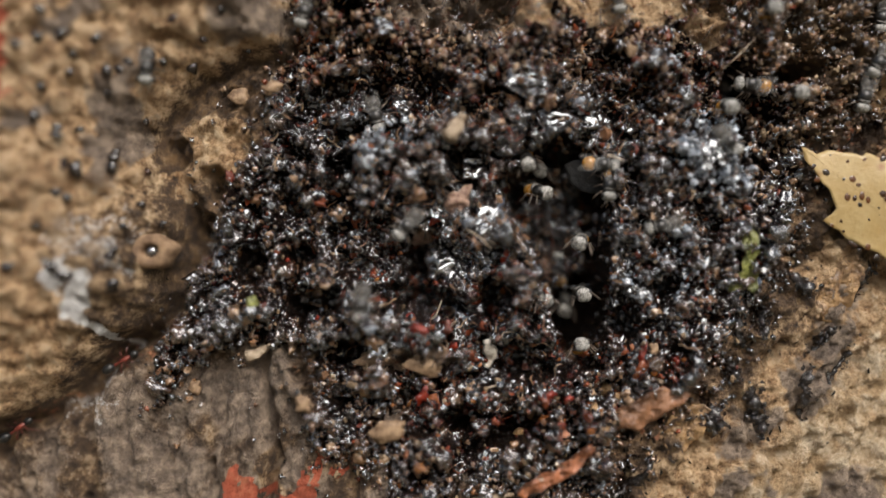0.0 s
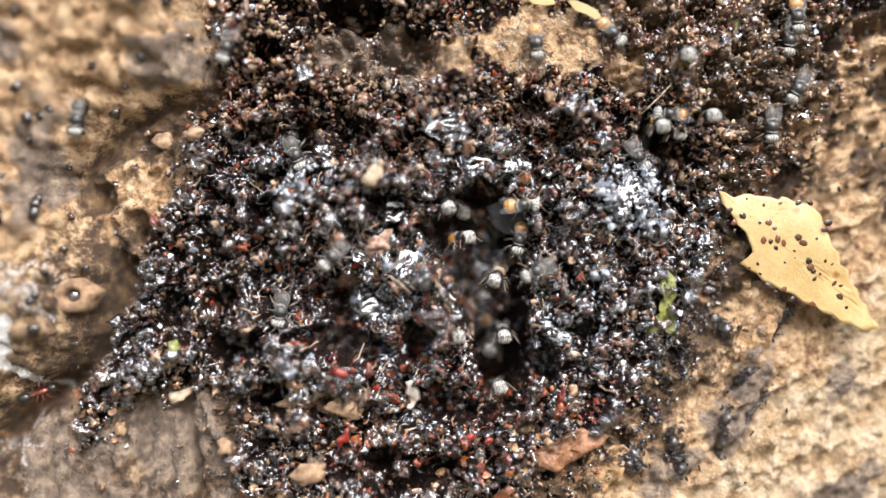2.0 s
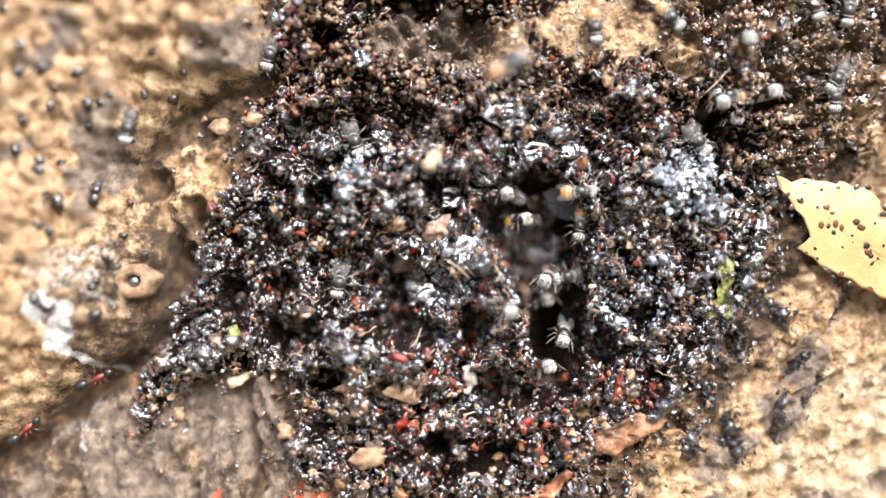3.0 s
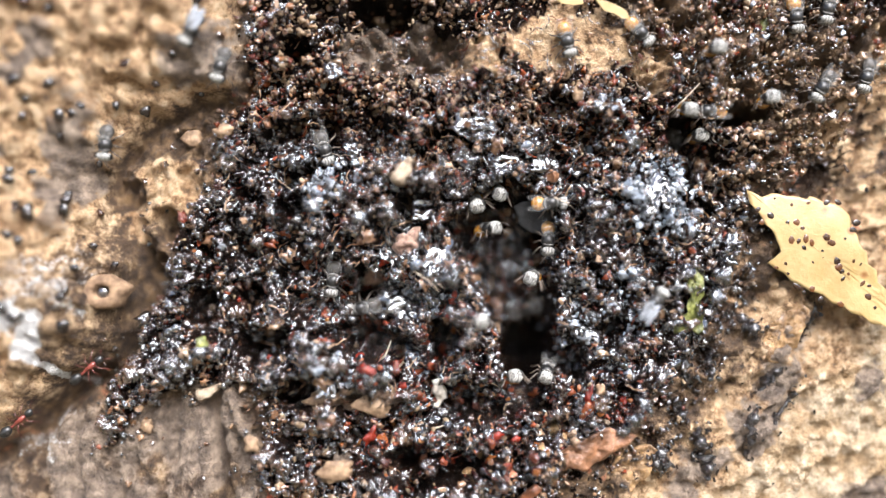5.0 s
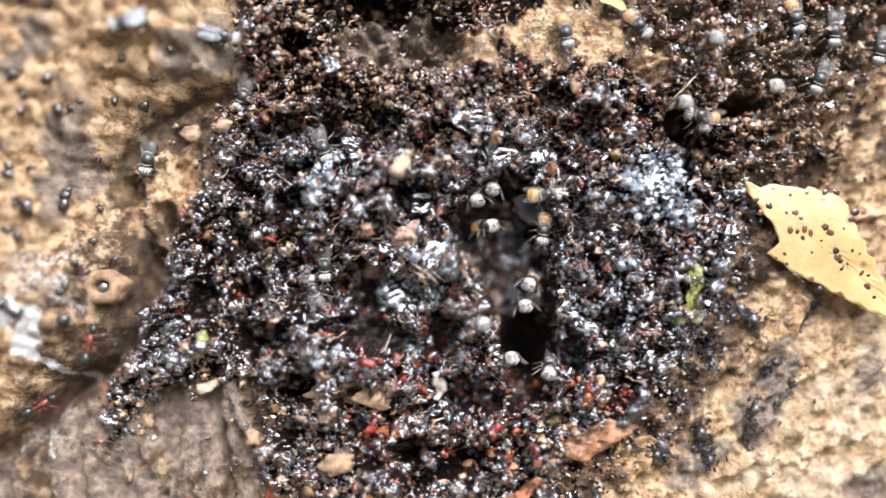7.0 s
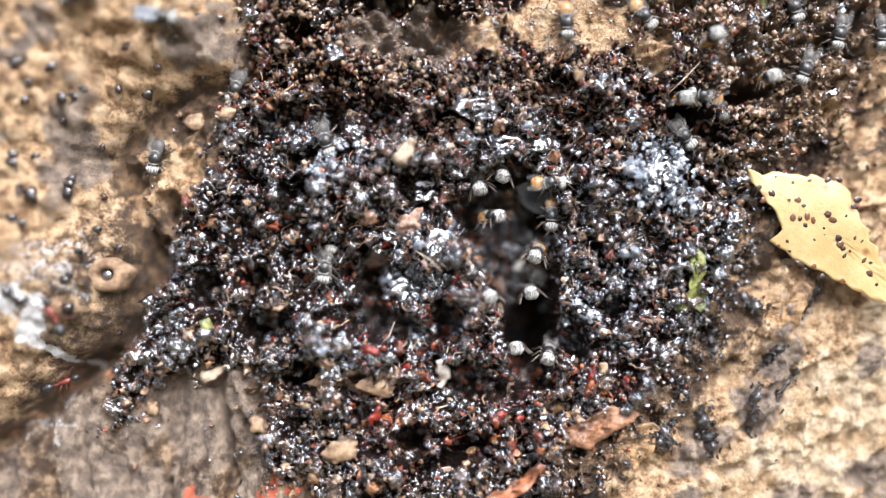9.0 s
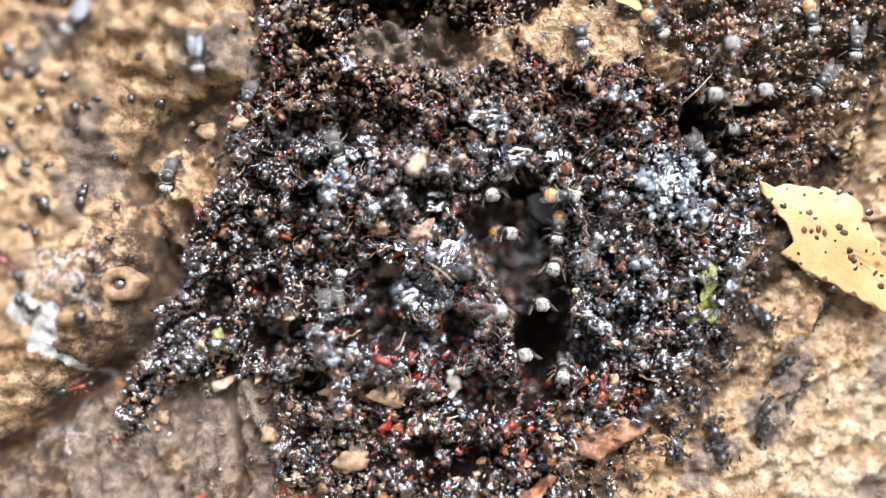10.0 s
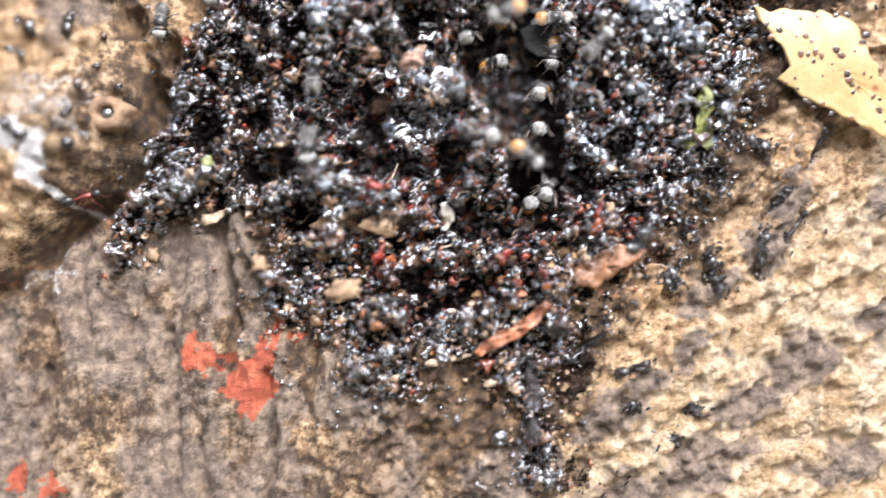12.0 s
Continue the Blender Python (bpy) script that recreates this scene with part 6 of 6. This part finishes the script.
    # bee over the second hole
    walk(BEES[24], [(0, along(39.19, -1.00, 17.65, 175, 0)),
        (3, along(39.42, -1.29, 20.23, 177, 0)),
        (6, along(40.87, -1.64, 19.95, 178, 0)),
        (7, along(40.09, -1.00, 18.25, 171, 0)),
        (9, along(40.10, -1.00, 19.37, 170, 0)),
        (9.5, along(42.99, -2.36, 20.92, 181, 0)),
        (10.5, along(39.36, -1.00, 19.50, 172, 0)),
        (11.5, along(41.55, -1.00, 15.41, 175, 0)),
        (12, along(41.55, -1.00, 15.41, 175, 0))])
    # bee on the ochre bark at the right
    walk(BEES[25], [(0, along(55.38, -1.14, 16.03, -102, 0)),
        (2.5, along(53.96, -1.33, 18.95, -90, 0)),
        (6, along(67.32, 1.00, 27.50, -109, 0)),
        (9, along(66.89, 0.39, 28.70, -89, 0)),
        (12, along(65.85, 0.61, 30.40, -96, 0))])
    # pale winged bee on the swollen bark
    walk(PALE[0], [(0, along(-39.26, -9.83, 36.11, -100, 0)),
        (3.2, along(-33.65, -8.10, 36.40, -100, 0)),
        (5, along(-32.84, -6.80, 30.15, -118, 0)),
        (5.5, along(-32.52, -6.93, 28.59, -95, 0)),
        (6, along(-33.76, -7.33, 31.79, -130, 0)),
        (6.5, along(-39.05, -8.38, 29.91, -160, 0)),
        (7, along(-40.86, -8.84, 29.97, -165, 0)),
        (9.5, along(-48.81, -10.26, 32.38, -155, 0)),
        (10, along(-49.73, -9.85, 29.76, -130, 0)),
        (10.5, along(-52.57, -9.26, 26.85, -130, 0)),
        (11.5, along(-57.24, -8.40, 16.49, -140, 0)),
        (12, along(-57.24, -8.40, 16.49, -140, 0))])
    # second pale winged bee there
    walk(PALE[1], [(0, along(-32.42, -7.04, 38.68, -90, 0)),
        (5, along(-27.39, -3.05, 40.43, -90, 0)),
        (6, along(-28.05, -3.50, 34.85, -50, 0)),
        (7, along(-28.72, -3.96, 29.26, -10, 0)),
        (9, along(-36.85, -8.28, 29.30, -5, 0)),
        (9.25, along(-35.76, -8.03, 29.32, -68, 0)),
        (9.5, along(-34.66, -7.77, 29.35, -130, 0)),
        (10, along(-34.28, -5.71, 25.72, -85, 0)),
        (10.5, along(-34.90, -4.59, 23.99, -70, 0)),
        (11.5, along(-31.83, -0.95, 13.62, -80, 0)),
        (12, along(-32.21, -1.31, 11.69, -80, 0))])
    # pale winged bee that stops beside the green scrap and flies off
    walk(PALE[2], [(0, along(38.00, 9.00, 17.50, 60, 0)),
        (4.3, along(38.00, 9.00, 17.50, 60, 0)),
        (4.5, along(39.00, -6.00, 15.00, -20, 0)),
        (4.8, along(31.60, -5.50, -8.20, 50, 0)),
        (5.0, along(32.30, -4.60, -7.50, 55, 0)),
        (5.1, along(33.90, -4.60, -7.20, 58, 0)),
        (5.3, along(34.70, -4.80, -6.60, 62, 0)),
        (5.46, along(78.00, -34.00, 38.00, 50, 0)),
        (5.8, along(84.00, -34.00, 70.00, 60, 0)),
        (12, along(85.00, -30.00, 95.00, 60, 0))])
    # grey bee at the edge of the swelling
    walk(BEES[26], [(0, along(-24.60, -3.14, 27.49, -109, 0)),
        (0.5, along(-24.73, -3.38, 28.09, -99, 0)),
        (1, along(-23.55, -5.04, 28.29, -110, 0)),
        (1.5, along(-25.07, -3.49, 30.41, -104, 0)),
        (2, along(-24.20, -3.94, 28.81, -110, 0)),
        (2.5, along(-26.61, -1.45, 27.90, -111, 0)),
        (3, along(-27.10, -0.71, 26.34, -107, 0)),
        (5, along(-29.38, -4.35, 25.69, -106, 0)),
        (5.5, along(-28.82, -3.60, 25.34, -105, 0)),
        (6, along(-28.78, -3.54, 25.79, -105, 0)),
        (6.5, along(-26.92, 0.72, 22.01, -112, 0)),
        (9.5, along(-28.86, 0.81, 21.06, -110, 0)),
        (12, along(-28.86, 0.81, 21.06, -110, 0))])
    # bee walking down the bark crease
    walk(BEES[27], [(0, along(-46.25, -5.02, 19.12, -92, 0)),
        (2.5, along(-45.26, -3.94, 18.04, -98, 0)),
        (3, along(-46.58, -3.96, 15.42, -100, 0)),
        (5, along(-46.04, -3.18, 14.70, -95, 0)),
        (5.5, along(-44.87, 0.69, 12.43, -94, 0)),
        (6, along(-42.19, 0.41, 13.22, -95, 0)),
        (6.5, along(-41.25, 0.21, 12.77, -102, 0)),
        (9.5, along(-40.29, -0.13, 10.07, -102, 0)),
        (10.5, along(-40.13, -0.22, 8.51, -97, 0)),
        (12, along(-39.44, -0.53, 7.08, -95, 0))])
    # ant that climbs over the swollen bark
    walk(ANTS[0], [(0, along(-53.16, 3.50, -22.96, 30, 0)),
        (0.5, along(-54.07, 2.21, -22.14, 20, 0)),
        (1, along(-53.36, 1.43, -21.25, 10, 0)),
        (1.5, along(-53.24, 2.01, -21.32, 15, 0)),
        (2, along(-53.33, 0.87, -20.99, 20, 0)),
        (2.5, along(-53.40, 2.50, -21.70, 25, 0)),
        (3, along(-53.55, 0.43, -21.01, 25, 0)),
        (5, along(-49.27, -1.15, -17.74, 40, 0)),
        (5.5, along(-48.78, -1.55, -17.26, 50, 0)),
        (6, along(-47.26, -2.29, -15.50, 50, 0)),
        (6.5, along(-47.95, -2.63, -15.66, 45, 0)),
        (7, along(-48.20, -3.35, -14.60, 75, 0)),
        (9, along(-52.26, -6.91, -11.99, 115, 0)),
        (9.5, along(-55.46, -8.35, -6.52, 125, 0)),
        (10, along(-59.36, -8.75, -3.44, 130, 0)),
        (10.5, along(-65.57, -8.90, 0.83, 140, 0)),
        (12, along(-70.42, -7.91, 8.42, 150, 0))])
    # ant in the crease of the bark
    walk(ANTS[1], [(0, along(-68.88, 3.61, -33.17, 35, 0)),
        (2.5, along(-64.79, 0.17, -28.90, 40, 0)),
        (3, along(-63.83, 0.09, -28.54, 40, 0)),
        (5, along(-59.89, -0.17, -25.69, 40, 0)),
        (5.5, along(-59.82, -1.05, -25.21, 40, 0)),
        (6, along(-59.18, -1.41, -24.20, 35, 0)),
        (6.5, along(-59.04, 0.50, -25.32, 30, 0)),
        (7, along(-57.42, 0.98, -24.08, 30, 0)),
        (9, along(-54.86, 1.08, -22.53, 20, 0)),
        (9.5, along(-54.45, 1.80, -22.41, 20, 0)),
        (10, along(-54.38, 1.04, -22.05, 15, 0)),
        (10.5, along(-53.29, 0.04, -20.51, 15, 0)),
        (12, along(-50.82, -1.19, -18.27, 15, 0))])
    # bee that flies in from the lower left
    walk(BEES[28], [(0, along(-80.60, -8.00, -33.63, 20, 0)),
        (10.5, along(-73.01, -8.00, -21.84, 20, 0)),
        (10.9, along(-45.03, -14.00, -21.79, 10, 0)),
        (11.2, along(-9.01, -16.00, -35.10, 20, 0)),
        (11.5, along(11.80, -14.00, -35.94, 75, 0)),
        (11.7, along(7.20, -10.00, -14.31, 80, 0)),
        (11.9, along(10.93, -6.00, -10.95, 30, 0)),
        (12, along(13.19, -5.00, -13.19, -40, 0))])
    # bee that crosses above the nest
    walk(BEES[29], [(0, along(-42.74, -6.00, 48.34, -40, 0)),
        (8.4, along(-30.49, -6.00, 44.90, -40, 0)),
        (8.8, along(-5.50, -15.00, 13.57, 10, 0)),
        (9, along(25.18, -15.00, 33.67, 30, 0)),
        (9.3, along(33.83, -6.00, 53.56, 60, 0)),
        (10.4, along(35.53, -6.00, 47.19, 115, 0)),
        (11.5, along(37.24, -6.00, 40.83, 170, 0)),
        (11.8, along(20.59, -10.00, 18.76, 190, 0)),
        (12, along(10.00, -8.00, 6.09, 200, 0))])

    # bee that leaves the entrance and flies off upwards
    walk(BEES[30], [(0, along(13.00, 9.00, -9.00, 90, 0)),
        (2.3, along(13.00, 9.00, -9.00, 90, 0)),
        (2.6, along(8.00, 1.00, -4.00, 120, 20)),
        (2.8, along(-5.00, -13.00, 13.00, 60, 10)),
        (2.9, along(-2.20, -15.00, 18.90, 35, 0)),
        (3.0, along(6.50, -15.00, 22.20, 30, 0)),
        (3.2, along(26.00, -18.00, 38.00, 40, 0)),
        (3.6, along(50.00, -25.00, 75.00, 50, 0)),
        (12, along(70.00, -12.00, 110.00, 70, 0))])


motions()
